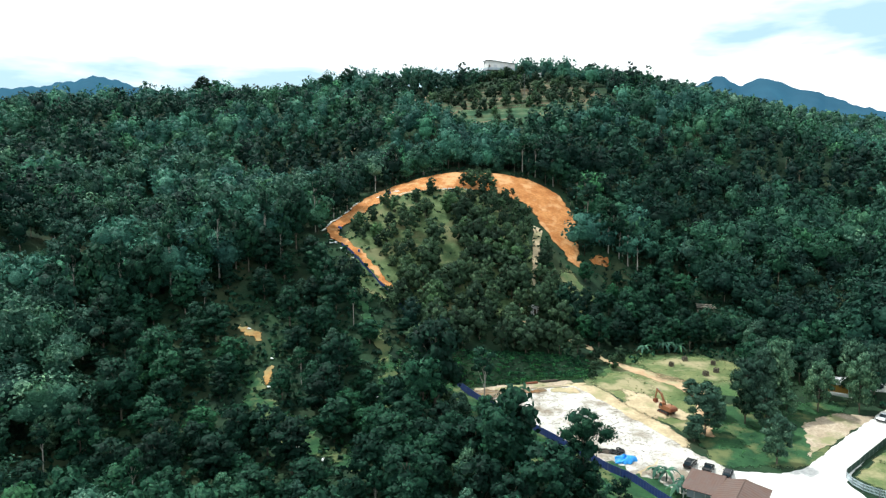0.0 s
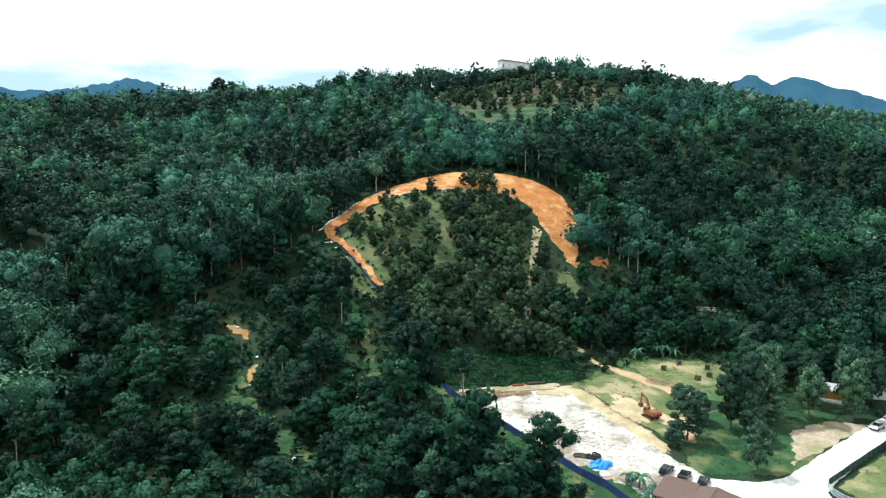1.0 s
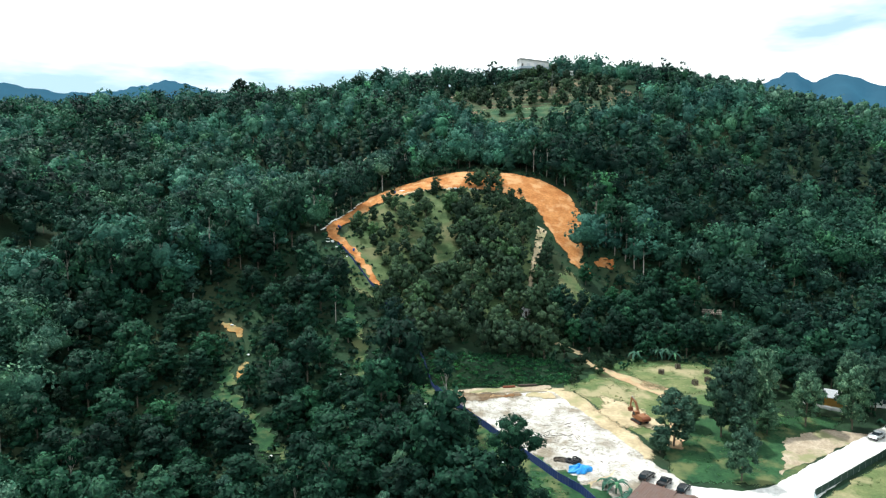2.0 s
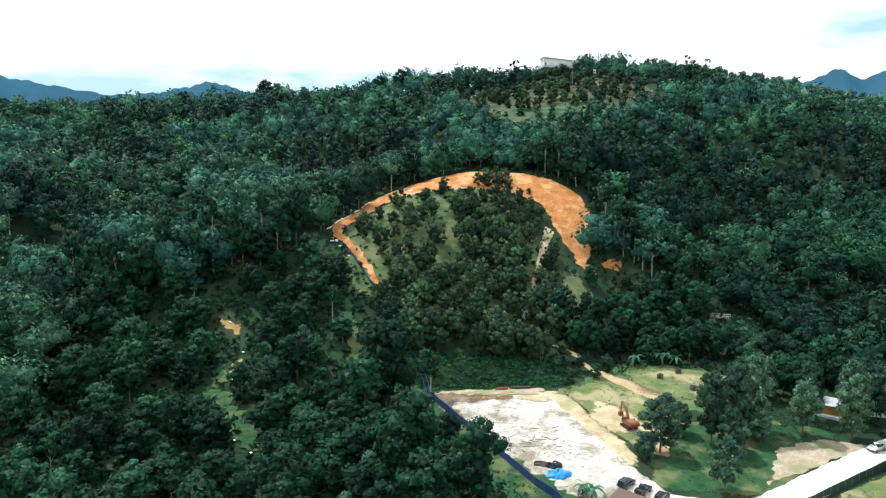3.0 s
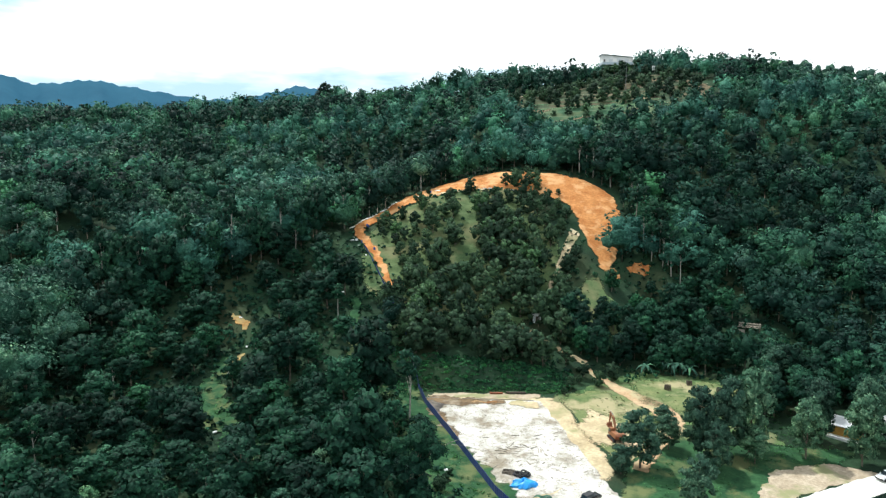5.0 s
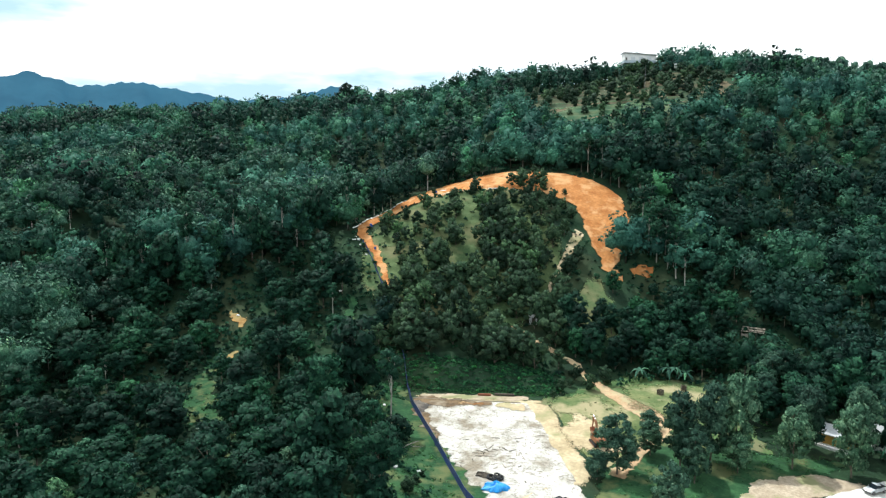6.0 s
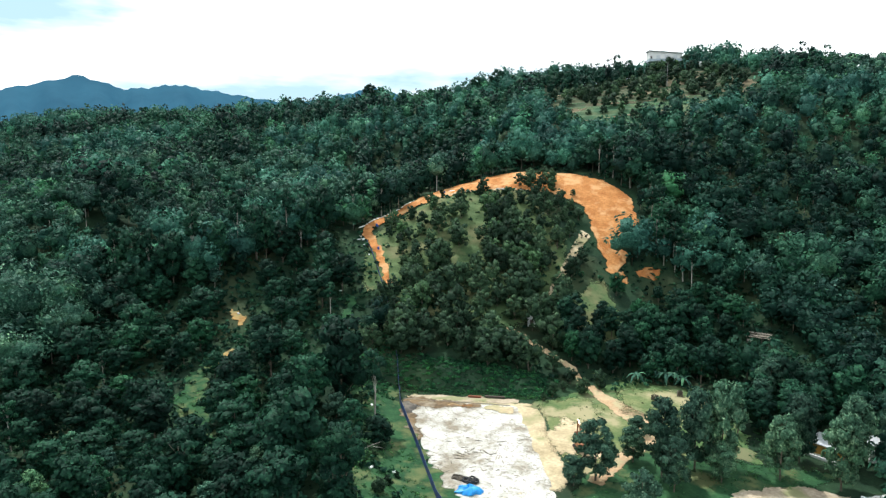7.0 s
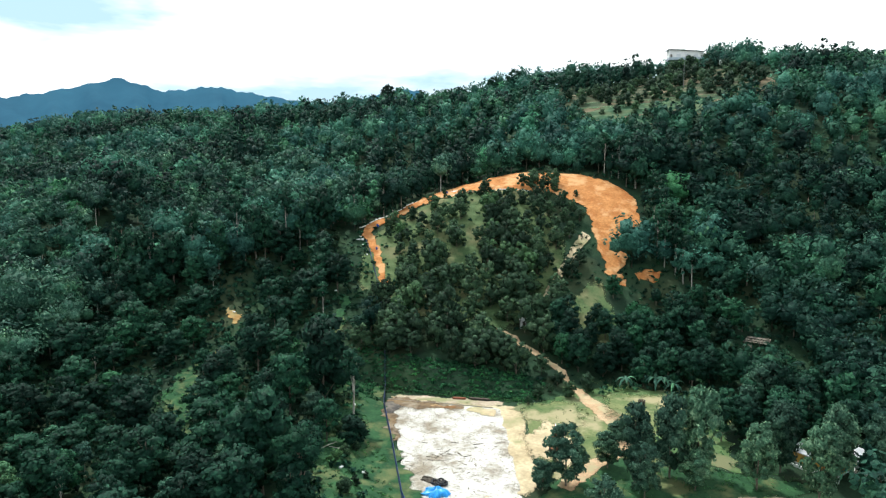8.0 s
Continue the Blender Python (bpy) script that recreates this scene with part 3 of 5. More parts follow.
def crown_blobs(rng, wide, low, high, lumps, lump, taper=0.5):
    """Rounded masses over a domed crown between two heights, widest at taper of it."""
    out = []
    for i in range(lumps):
        f = (i + 0.5) / lumps
        a = 2.4 * i + rng.random() * 0.8
        z = low + (high - low) * f
        half = f / taper if f < taper else (1 - f) / (1 - taper)
        reach = wide * math.sqrt(max(0.04, 1 - (1 - half) ** 2)) * (0.42 + 0.42 * rng.random())
        r = lump * (0.55 + 0.75 * rng.random())
        out.append((reach * math.cos(a), reach * math.sin(a), z, r))
    out.append((0, 0, (low + high) / 2, wide * 0.55))
    return out


def limb(bm, a, b, ra, rb, sides=6, bend=0.0):
    """A tapered limb from a to b."""
    a, b = Vector(a), Vector(b)
    axis = (b - a).normalized()
    u = axis.orthogonal().normalized()
    v = axis.cross(u)
    rings = []
    for k in range(4):
        f = k / 3
        c = a.lerp(b, f) + u * bend * math.sin(math.pi * f)
        r = ra + (rb - ra) * f
        rings.append([bm.verts.new(c + (u * math.cos(2 * math.pi * i / sides) + v * math.sin(2 * math.pi * i / sides)) * r) for i in range(sides)])
    for k in range(3):
        for i in range(sides):
            j = (i + 1) % sides
            bm.faces.new((rings[k][i], rings[k][j], rings[k + 1][j], rings[k + 1][i]))
    bm.faces.new(rings[3])
    bm.faces.new(list(reversed(rings[0])))


def make_tree(name, label, category, seed, tall, wide, bare, leaf, count, material, bark, lumps=9, lump=0.5, group="", droop=0.15, taper=0.45):
    """A tree: a trunk with limbs and a crown of many leaves. bare: the share of the height without leaves."""
    r = np.random.default_rng(seed)
    low, high = tall * bare + wide * 0.25, tall - wide * 0.25
    blobs = crown_blobs(r, wide, low, high, lumps, wide * lump, taper)
    root = new(name)
    tagged(root, label, category, group)
    bm = bmesh.new()
    thick = 0.009 * tall + 0.05
    lean = (r.random(2) - 0.5) * 0.06 * tall
    limb(bm, (0, 0, -0.8), (lean[0], lean[1], tall * 0.75), thick * 1.3, thick * 0.4, 6, 0.15)
    for x, y, z, q in blobs[:: max(1, len(blobs) // 5)]:
        f = min(0.7, max(bare * 0.8, (z - 2) / tall - 0.1))
        limb(bm, (lean[0] * f, lean[1] * f, tall * f), (x * 0.85, y * 0.85, z), thick * 0.4, thick * 0.12, 4, 0.1)
    part("trunk", bm, bark, root)
    v1, q1, n1 = leaf_cloud(r, blobs, count, leaf, droop, 0.5)
    v2, q2, n2 = mass(r, blobs, 0.72)
    me = fast_mesh("crown", np.concatenate([v1, v2]), np.concatenate([q1, q2 + len(v1)]), [material], None, np.concatenate([n1, n2]))
    crown = new("crown", me)
    crown.parent = root
    return root


def put(tree, x, y, turn, size, sink=0.0, tall=1.0):
    """Stands a copy of a tree on the land."""
    t = copy_thing(tree, pose(x, y, h1(x, y) - sink, 0, 0, turn))
    t.scale = (size, size, size * tall)
    return t


def near_line(x, y, rows, extra):
    rows = np.array(rows, float)
    p = np.stack([np.asarray(x, float), np.asarray(y, float)], -1)[..., None, :]
    a, b = rows[:-1, :2], rows[1:, :2]
    d = b - a
    f = np.clip(((p - a) * d).sum(-1) / (d * d).sum(-1), 0, 1)
    gap = np.hypot(*np.moveaxis(p - (a + f[..., None] * d), -1, 0)) - (rows[:-1, 2] + f * (rows[1:, 2] - rows[:-1, 2]))
    return gap.min(-1) < extra


LANES = [[(-16, 128, 2.5), (-24, 138, 3.0), (-33, 145, 3.6), (-40, 150, 5.0), (-47, 160, 3.0)], [(-14, 158, 2.0), (-15, 180, 1.6), (-20, 195, 1.2), (-28, 214, 1.2)], [(51, 262, 2.4), (55.5, 258, 3.0), (64.5, 264, 3.0), (77, 252, 1.6)], [(46, 232, 1), (49, 242, 1.5)], [(-47, 243, 3), (-37, 231, 3.6), (-29, 222, 3.8), (-20, 212, 3.0)], [(-30, 240, 1), (-22, 228, 1)], [(35, 230, 1), (36.5, 240, 1)], [(42, 207, 1.2), (31, 214, 1.2), (33, 219, 2.2)], [(31, 213.5, 0.6), (18, 216.5, 0.4), (4, 218, 0.6)]]


def west_of(x, y):
    """Metres east of the yard's western edge."""
    return ((x - 6.0) * 47 + (y - 178.5) * 33) / 57.4


def blocked(x, y, room):
    """Where no tree of that crown stands: terrace, track, drain, road, yard, lawns."""
    bad = near_line(x, y, RING, room * 0.45) | near_line(x, y, TRACK, room * 0.7) | near_line(x, y, ROAD, room + 1) | near_line(x, y, DRAIN, room * 0.9) | near_line(x, y, STONE, room * 0.3)
    for lane in LANES:
        bad |= near_line(x, y, lane, room * 0.5)
    bad |= (west_of(x, y) > -room - 3) & (y < 183 + 0.22 * (x - 6.5) + 7 * (x < 43) + 14 * (x > 43)) & (x < 118)
    bad |= (west_of(x, y) > -12) & (y < 180) & (y > 126) & (x < 118)
    bad |= (west_of(x, y) > -9) & (y < 152) & (x < 118)
    bad |= (np.hypot((x - 77) / 16, (y - 198) / 13) < 1)
    bad |= (np.hypot((x - 18) / 24, (y - 186) / 7) < 1)
    bad |= near_line(x, y, [(-58, 191, 3.2), (-52, 181, 2.8), (-46, 169, 2.6)], room * 0.5)
    bad |= (np.hypot((x - 99) / 9, (y - 236) / 11) < 1)
    return bad


def kinds(name, label, category, n, seed, **how):
    return [make_tree(name, label, category, seed + i, **how) for i in range(n)]


TREES = kinds("jungle_tree", "tall dark green broadleaf tree on the hillside", "tree", 4, 20, tall=14.0, wide=4.6, bare=0.22, leaf=0.7, count=1000, material=M_LEAF, bark=M_BARK, lumps=19, lump=0.36, group="jungle trees")
FRUIT = kinds("orchard_tree", "dense durian tree in the hillside orchard", "tree", 4, 40, tall=7.6, wide=3.1, bare=0.06, leaf=0.55, count=520, material=M_LEAF_ORCHARD, bark=M_BARK, lumps=12, lump=0.4, group="orchard trees", taper=0.35)
PALE = kinds("pale_tree", "pale silvery-leaved tree standing in the jungle", "tree", 2, 60, tall=14.0, wide=4.2, bare=0.35, leaf=0.85, count=1000, material=M_LEAF_PALE, bark=M_PALEBARK, lumps=14, lump=0.36, group="pale trees")
LAWN = kinds("lawn_tree", "dark fruit tree with a low dense crown", "tree", 3, 80, tall=13.0, wide=4.2, bare=0.12, leaf=0.46, count=3200, material=M_LEAF_LAWN, bark=M_BARK, lumps=26, lump=0.33, group="fruit trees on the valley floor", taper=0.38)
SLOPE = kinds("hillside_tree", "dark spreading tree on the lower hillside", "tree", 4, 180, tall=13.0, wide=4.4, bare=0.1, leaf=0.64, count=1150, material=M_LEAF, bark=M_BARK, lumps=22, lump=0.34, group="hillside trees", taper=0.42)
FAR_FRUIT = kinds("orchard_tree", "small round tree on the hilltop terraces", "tree", 3, 140, tall=7.6, wide=3.3, bare=0.05, leaf=0.75, count=240, material=M_LEAF_ORCHARD, bark=M_BARK, lumps=9, lump=0.45, group="hilltop orchard trees", taper=0.35)
POLES = kinds("tall_thin_tree", "tall slender tree with a bare pale trunk", "tree", 2, 100, tall=17.0, wide=2.6, bare=0.58, leaf=0.6, count=520, material=M_LEAF, bark=M_PALEBARK, lumps=7, lump=0.45, group="slender trees")


def crowd(x0, x1, y0, y1, gap, jitter, keep, room, rng):
    """Scattered places, roughly in rows, clear of what blocks them."""
    xs, ys = np.arange(x0, x1, gap), np.arange(y0, y1, gap * 0.9)
    X, Y = np.meshgrid(xs, ys)
    X = X + (np.arange(len(ys)) % 2)[:, None] * gap * 0.5
    X = (X + (rng.random(X.shape) - 0.5) * jitter).ravel()
    Y = (Y + (rng.random(Y.shape) - 0.5) * jitter).ravel()
    ok = ~blocked(X, Y, room) & keep(X, Y)
    return X[ok], Y[ok]


# trees that stand out, each with its place and the height of its top
YARD_TREES = [(64.3, 153.2, 14), (60.4, 150.0, 6.4), (77, 159.5, 18.0), (79.6, 154.4, 12.0), (88.4, 161.6, 9), (110.4, 166.2, 17.2), (74.6, 138.9, 11.2), (83.2, 164.4, 19), (88.2, 167.2, 21.2), (99.5, 166.6, 15.6), (104, 176, 16.6), (114, 176, 18.4), (122, 178, 17), (70, 178, 6), (70.6, 164, 9)]
SLOPE_TREES = [(11.5, 120, 21), (-31.7, 130, 13), (-48, 159, 15.5), (-2, 163, 29), (-32, 173, 14.5), (-92, 168, 18), (-36, 107, 10.5), (-2.6, 117, 12), (-65, 139, 14.5), (-66, 166, 18.5), (-22, 191, 20), (-42, 183, 20.8), (0, 127, 13.2), (-25, 144, 13.4), (-55, 142, 10.8), (-79, 152, 21), (-103, 173, 24), (-12, 197, 20), (1, 197, 15), (-36, 117, 9.5), (-8, 147, 12), (-26, 120, 10)]
SLOPE_TREES = [s for s in SLOPE_TREES if not blocked(np.float64(s[0]), np.float64(s[1]), 0.5)]
taken = [(x, y) for x, y, z in YARD_TREES + SLOPE_TREES]
for i, (x, y, z) in enumerate(YARD_TREES):
    tall = (z - h1(x, y)) / 13.0
    size = (0.48 + 0.42 * tall) * (1.25 if i == 0 else 1.0)
    put(LAWN[i % 3], x, y, 97 * i, size, 0.2, tall / size)
for i, (x, y, z) in enumerate(SLOPE_TREES):
    tall = (z - h1(x, y)) / 13.4
    size = 0.62 + 0.6 * tall
    put((SLOPE[i % 4], TREES[i % 4])[i % 2], x, y, 71 * i, size, 0.2, tall / size)
tree = make_tree("umbrella_tree", "tall tree with flat dark crown and bare trunk beside the fence", "tree", 300, tall=21.0 - h1(26.6, 116.6), wide=5.0, bare=0.5, leaf=0.36, count=3000, material=M_LEAF, bark=M_BARK, lumps=20, lump=0.3, taper=0.5)
tree.matrix_basis = pose(26.6, 116.6, h1(26.6, 116.6) - 0.2)
bm = bmesh.new()
limb(bm, (1.5, 0.4, 12.5), (6.6, 1.0, 15.6), 0.12, 0.05, 5, 0.3)
limb(bm, (5.2, 0.8, 14.6), (7.6, 0.6, 14.8), 0.05, 0.02, 4)
part("dead_branch", bm, M_PALEBARK, tree, "bare dead branch")
put(TREES[1], 13.2, 121.5, 40, 1.5, 0.2, 1.05)
put(SLOPE[2], 6.5, 126, 130, 1.15, 0.2, 1.0)
put(POLES[0], 10, 158, 0, 1.15, 0.2)
put(SLOPE[1], 16.0, 149.0, 210, 0.86, 0.2, 0.72)
for nth, (x, leaves, word) in enumerate([(-48, M_LEAF_PALE, "silvery"), (-57.5, M_LEAF_BRIGHT, "fresh green")]):
    tree = make_tree("corner_tree", "tall " + word + "-leaved tree on the lower slope", "tree", 220 + nth, tall=21.0, wide=5.6, bare=0.35, leaf=0.5, count=3200, material=leaves, bark=M_PALEBARK, lumps=22, lump=0.3, group="tall trees on the lower slope")
    tree.matrix_basis = pose(x, 82, h1(-48, 82) - 0.3)


def free(x, y, gap):
    far = np.ones(x.shape, bool)
    for a, b in taken:
        far &= np.hypot(x - a, y - b) > gap
    return far


# the knoll's orchard
def on_knoll(x, y):
    inside = (np.hypot((x - 3) / 41, (y - 247) / 46) < 1) | ((x > -8) & (x < 42) & (y < 220))
    lane = near_line(x, y, [(-6, 272, 1), (1, 258, 1.6), (3, 240, 2.0)], 1.5) | near_line(x, y, [(26, 262, 2), (30, 256, 2)], 1.0)
    return inside & ~lane & ~near_line(x, y, RING, 1.6) & ~((x < -8) & near_line(x, y, RING, 3.6)) & (x < 46) & (y > 193 + 0.2 * (x - 6))


X, Y = crowd(-40, 46, 192, 292, 5.6, 3.2, on_knoll, 1.6, rng)
for x, y in zip(X, Y):
    if rng.random() < (0.6 if y > 268 and x < 6 else 0.13):
        continue
    s = 0.8 + 0.5 * rng.random() + (0.3 if y < 238 and x > -6 else 0.12 if y < 262 and x > -6 else 0)
    if y > 276 or (x < -14 and y > 230):
        s *= 0.68
    put(FRUIT[rng.integers(4)], x, y, rng.random() * 360, s, 0.2, 0.95 + 0.25 * rng.random())


# the lower hillside, west of the fence
def jungle_edge(x, y):
    """Whether the tall jungle has begun, above the lower hillside."""
    return y > np.interp(x, [-125, -94, -68, -55, -46], [178, 188, 210, 228, 262])


def on_lower(x, y):
    knoll = np.hypot((x - 3) / 40, (y - 247) / 44) < 1
    return (west_of(x, y) < -4) & ~knoll & ~jungle_edge(x, y) & ~((west_of(x, y) > -17) & (y < 140)) & (y < 240) & (x > -75 - 0.25 * (y - 90)) & free(x, y, 5.5) & (rng.random(x.shape) < 0.95)


X, Y = crowd(-110, 40, 84, 240, 8.4, 5.2, on_lower, 3.6, rng)
for x, y in zip(X, Y):
    k = rng.random()
    if k < 0.5:
        put(SLOPE[rng.integers(4)], x, y, rng.random() * 360, 0.55 + 0.8 * rng.random(), 0.2, 0.72 + 0.3 * rng.random())
    elif k < 0.8:
        put(TREES[rng.integers(4)], x, y, rng.random() * 360, 0.55 + 0.75 * rng.random(), 0.2, 0.75 + 0.3 * rng.random())
    elif k < 0.88:
        put(LAWN[rng.integers(3)], x, y, rng.random() * 360, 0.5 + 0.4 * rng.random(), 0.2)
    elif k < 0.93:
        put(PALE[rng.integers(2)], x, y, rng.random() * 360, 0.5 + 0.3 * rng.random(), 0.2)
    else:
        put(POLES[rng.integers(2)], x, y, rng.random() * 360, 0.6 + 0.2 * rng.random(), 0.2)


# the tall wall of trees where the jungle begins
for k in range(17):
    x = -112 + 3.9 * k
    y = float(np.interp(x, [-125, -94, -68, -55, -46], [178, 188, 210, 228, 262])) + 2.5 + 2.0 * (k % 3)
    if blocked(np.float64(x), np.float64(y), 2.0):
        continue
    put((TREES[k % 4], POLES[k % 2], SLOPE[k % 4])[k % 3], x, y, 83 * k, 1.0 + 0.08 * (k % 4), 0.2, 1.35)


# trees east of the knoll, beside the track
def on_east(x, y):
    return (x > 42) & (x < 96) & (y > 203) & (y < 264) & ~(np.hypot((x - 3) / 41, (y - 247) / 46) < 1)


X, Y = crowd(42, 96, 203, 264, 6.2, 4.5, on_east, 2.0, rng)
for x, y in zip(X, Y):
    open_ground = np.hypot((x - 50) / 9, (y - 240) / 12) < 1 or (50 < x < 70 and 240 < y < 262)
    if rng.random() < (0.75 if open_ground else 0.04):
        continue
    put((SLOPE + TREES)[rng.integers(8)], x, y, rng.random() * 360, (0.4 if open_ground else 0.6) + 0.4 * rng.random(), 0.2)

# dark woods behind the valley floor
X, Y = np.meshgrid(np.arange(90, 128, 6.4), np.arange(186, 216, 5.8))
X, Y = (X + 3.6 * rng.random(X.shape)).ravel(), (Y + 3.6 * rng.random(Y.shape)).ravel()
for k, (x, y) in enumerate(zip(X, Y)):
    if x - 0.25 * (y - 186) < 91 or np.hypot(x - 112, y - 183) < 7 or np.hypot(x - 123, y - 184) < 7.5:
        continue
    put((TREES, SLOPE, TREES, LAWN)[k % 4][k % 3], x, y, 67 * k, 0.75 + 0.3 * rng.random(), 0.2, 0.9 + 0.2 * rng.random())
# bushes along the upper fence
for k, (x, y) in enumerate([(-13, 208), (-17, 213), (-9.5, 202), (-21, 217), (-31, 222), (-36, 226), (-41, 231), (-46, 236), (-49, 242), (-27, 217), (-34, 219), (-44, 226), (-50, 233)]):
    put(FRUIT[k % 4], x - 1.5, y - 1.0, 53 * k, 0.32 + 0.1 * (k % 3), 0.1)

# slender trunks above the terrace
for x, y in [(-22, 304), (-9, 309), (38, 314), (41, 315), (44, 314), (52, 309), (61, 298), (64, 293), (66, 288), (69, 281), (63, 284), (72, 275), (66, 274), (69, 270), (73, 268), (76, 265), (70, 277), (75, 270), (79, 262), (-45, 268), (-49, 259)]:
    put(POLES[int(x) % 2], x, y, 31 * x, 0.95 + 0.02 * (int(y) % 9), 0.2)
# small trees beside the track and the bank
for x, y, s in [(53.4, 198.3, 0.7), (46.1, 193.8, 0.6), (43.5, 205.4, 0.85), (49, 203, 0.7), (57, 204, 0.8), (44.5, 189.8, 0.35), (48, 199, 0.4)]:
    put(FRUIT[int(y) % 4], x, y, 31 * x, s, 0.1)
# bushes on the verge outside the fence
for k in range(16):
    f = 0.02 + 0.062 * k
    x, y = 6 + 33 * f - 5.4 - 1.9 * (k % 4), 178.5 - 47 * f - 4.0 - 1.4 * (k % 3)
    put(FRUIT[k % 4], x, y, 77 * k, 0.26 + 0.09 * (k % 4), 0.1)
# a few small trees left standing on the terrace
for x, y, s in [(9, 289.5, 0.85), (13.5, 290.5, 1.1), (18, 291, 1.0), (22, 292.5, 0.9), (12, 296, 0.9), (20, 298, 1.0), (16, 303, 0.8), (-5, 284.5, 0.9), (27, 287, 0.8), (32, 284, 0.7), (36, 279.5, 0.8), (31, 293, 0.45), (-24, 284, 0.5)]:
    put(FRUIT[int(y) % 4], x, y, 31 * x, s, 0.1)

for nth, group in enumerate((TREES, FRUIT, PALE, LAWN, POLES, FAR_FRUIT, SLOPE)):
    for k, t in enumerate(group):
        xx, yy = -130 + 13 * k, 10 + 12 * nth
        t.matrix_basis = pose(xx, yy, h1(xx, yy) - 0.2)


# ---- the forest ----
def forest(name, label, X, Y, count, leaf, tall, wide, bare, lumps, material, seed, trunk_material, spread=0.35, solid=True):
    """Woods that nobody could count, as one mesh of trunks and leaves."""
    r = np.random.default_rng(seed)
    kinds = []
    for i in range(8):
        far = leaf > 0.95
        blobs = crown_blobs(r, wide * (0.86 if far else 1.0), tall * bare + wide * 0.25, tall - wide * 0.3, lumps, wide * (0.36 if far else 0.4), 0.6)
        v1, q1, n1 = leaf_cloud(r, blobs, count, leaf, 0.05, 0.36, 0.75, 0.5 if tall > 0.6 else 1.3, 0.95 if far else 1.0)
        big = [(0, 0, tall * (bare * 0.5 + 0.42), wide * 0.95)]
        if far:
            big = [(0, 0, tall * (bare * 0.5 + 0.34), wide * 0.98), (0, 0, tall * (bare * 0.4 + 0.56), wide * 0.86)]
        else:
            big += [(bx * 0.9, by * 0.9, bz - 0.25 * br, br * 0.95) for bx, by, bz, br in blobs[lumps // 3:lumps:2]]
        v2, q2, n2 = mass(r, big, 0.52 if far else 0.66, 6, 4)
        k = len(v1) + len(v2)
        if not solid:
            kinds.append((v1, q1, np.zeros(len(q1), int), n1))
            continue
        v3 = np.array([(0.16 * math.cos(a), 0.16 * math.sin(a), z) for z in (-1.5, tall * 0.6) for a in (0, 1.57, 3.14, 4.71)])
        q3 = np.array([(k + i, k + (i + 1) % 4, k + 4 + (i + 1) % 4, k + 4 + i) for i in range(4)])
        kinds.append((np.concatenate([v1, v2, v3]), np.concatenate([q1, q2 + len(v1), q3]), np.array([0] * (len(q1) + len(q2)) + [1] * 4), np.concatenate([n1, n2, np.tile((0.0, -0.8, 0.6), (8, 1))])))
    verts, quads, slots, tones, soft, base = [], [], [], [], [], 0
    Z = height(X, Y)
    for x, y, z in zip(X, Y, Z):
        v, q, m, nv = kinds[r.integers(8)]
        a, s = r.random() * 6.283, (1 - spread / 2 + spread * r.random()) * (1.0 + 0.16 * math.sin(x * 0.05 + 1.7 * math.sin(y * 0.037)) * math.sin(y * 0.061 + x * 0.017))
        if solid and leaf < 0.95 and r.random() < 0.1:
            s *= 1.2 + 0.25 * r.random()
        up = s * (0.85 + 0.35 * r.random())
        c, n = math.cos(a) * s, math.sin(a) * s
        w = np.stack([v[:, 0] * c - v[:, 1] * n + x, v[:, 0] * n + v[:, 1] * c + y, v[:, 2] * up + z], -1)
        verts.append(w)
        soft.append(np.stack([nv[:, 0] * math.cos(a) - nv[:, 1] * math.sin(a), nv[:, 0] * math.sin(a) + nv[:, 1] * math.cos(a), nv[:, 2]], -1))
        quads.append(q + base)
        slots.append(m)
        tones.append(np.full(len(q), r.random()))
        base += len(v)
    me = fast_mesh(name, np.concatenate(verts), np.concatenate(quads), [material, trunk_material], np.concatenate(slots), np.concatenate(soft))
    tree = me.attributes.new("tree", "FLOAT", "FACE")
    tree.data.foreach_set("value", np.concatenate(tones))
    return tagged(new(name, me), label, "forest", kind="stuff")


def wild(x, y):
    """The jungle: everywhere in view but the knoll, the lower hillside and the hilltop orchard."""
    knoll = np.hypot((x - 3) / 41, (y - 247) / 46) < 1
    lower = (west_of(x, y) < -3) & (y < 262) & ~jungle_edge(x, y) & (x > -75 - 0.25 * (y - 90))
    east = (x > 42) & (x < 94) & (y < 262) & (y > 150)
    top = np.hypot((x - 45) / 62, (y - 442) / 58) < 1
    brow = (x > -10) & (x < 44) & (y > 180) & (y < 222)
    seen = (x > -1.75 * (y - 20) + 60) & (x < 0.72 * y + 25)
    rim = (x > 22) & (x < 50) & (y > 250) & (y < 292)
    return ~rim & ~knoll & ~brow & ~lower & ~east & ~top & seen


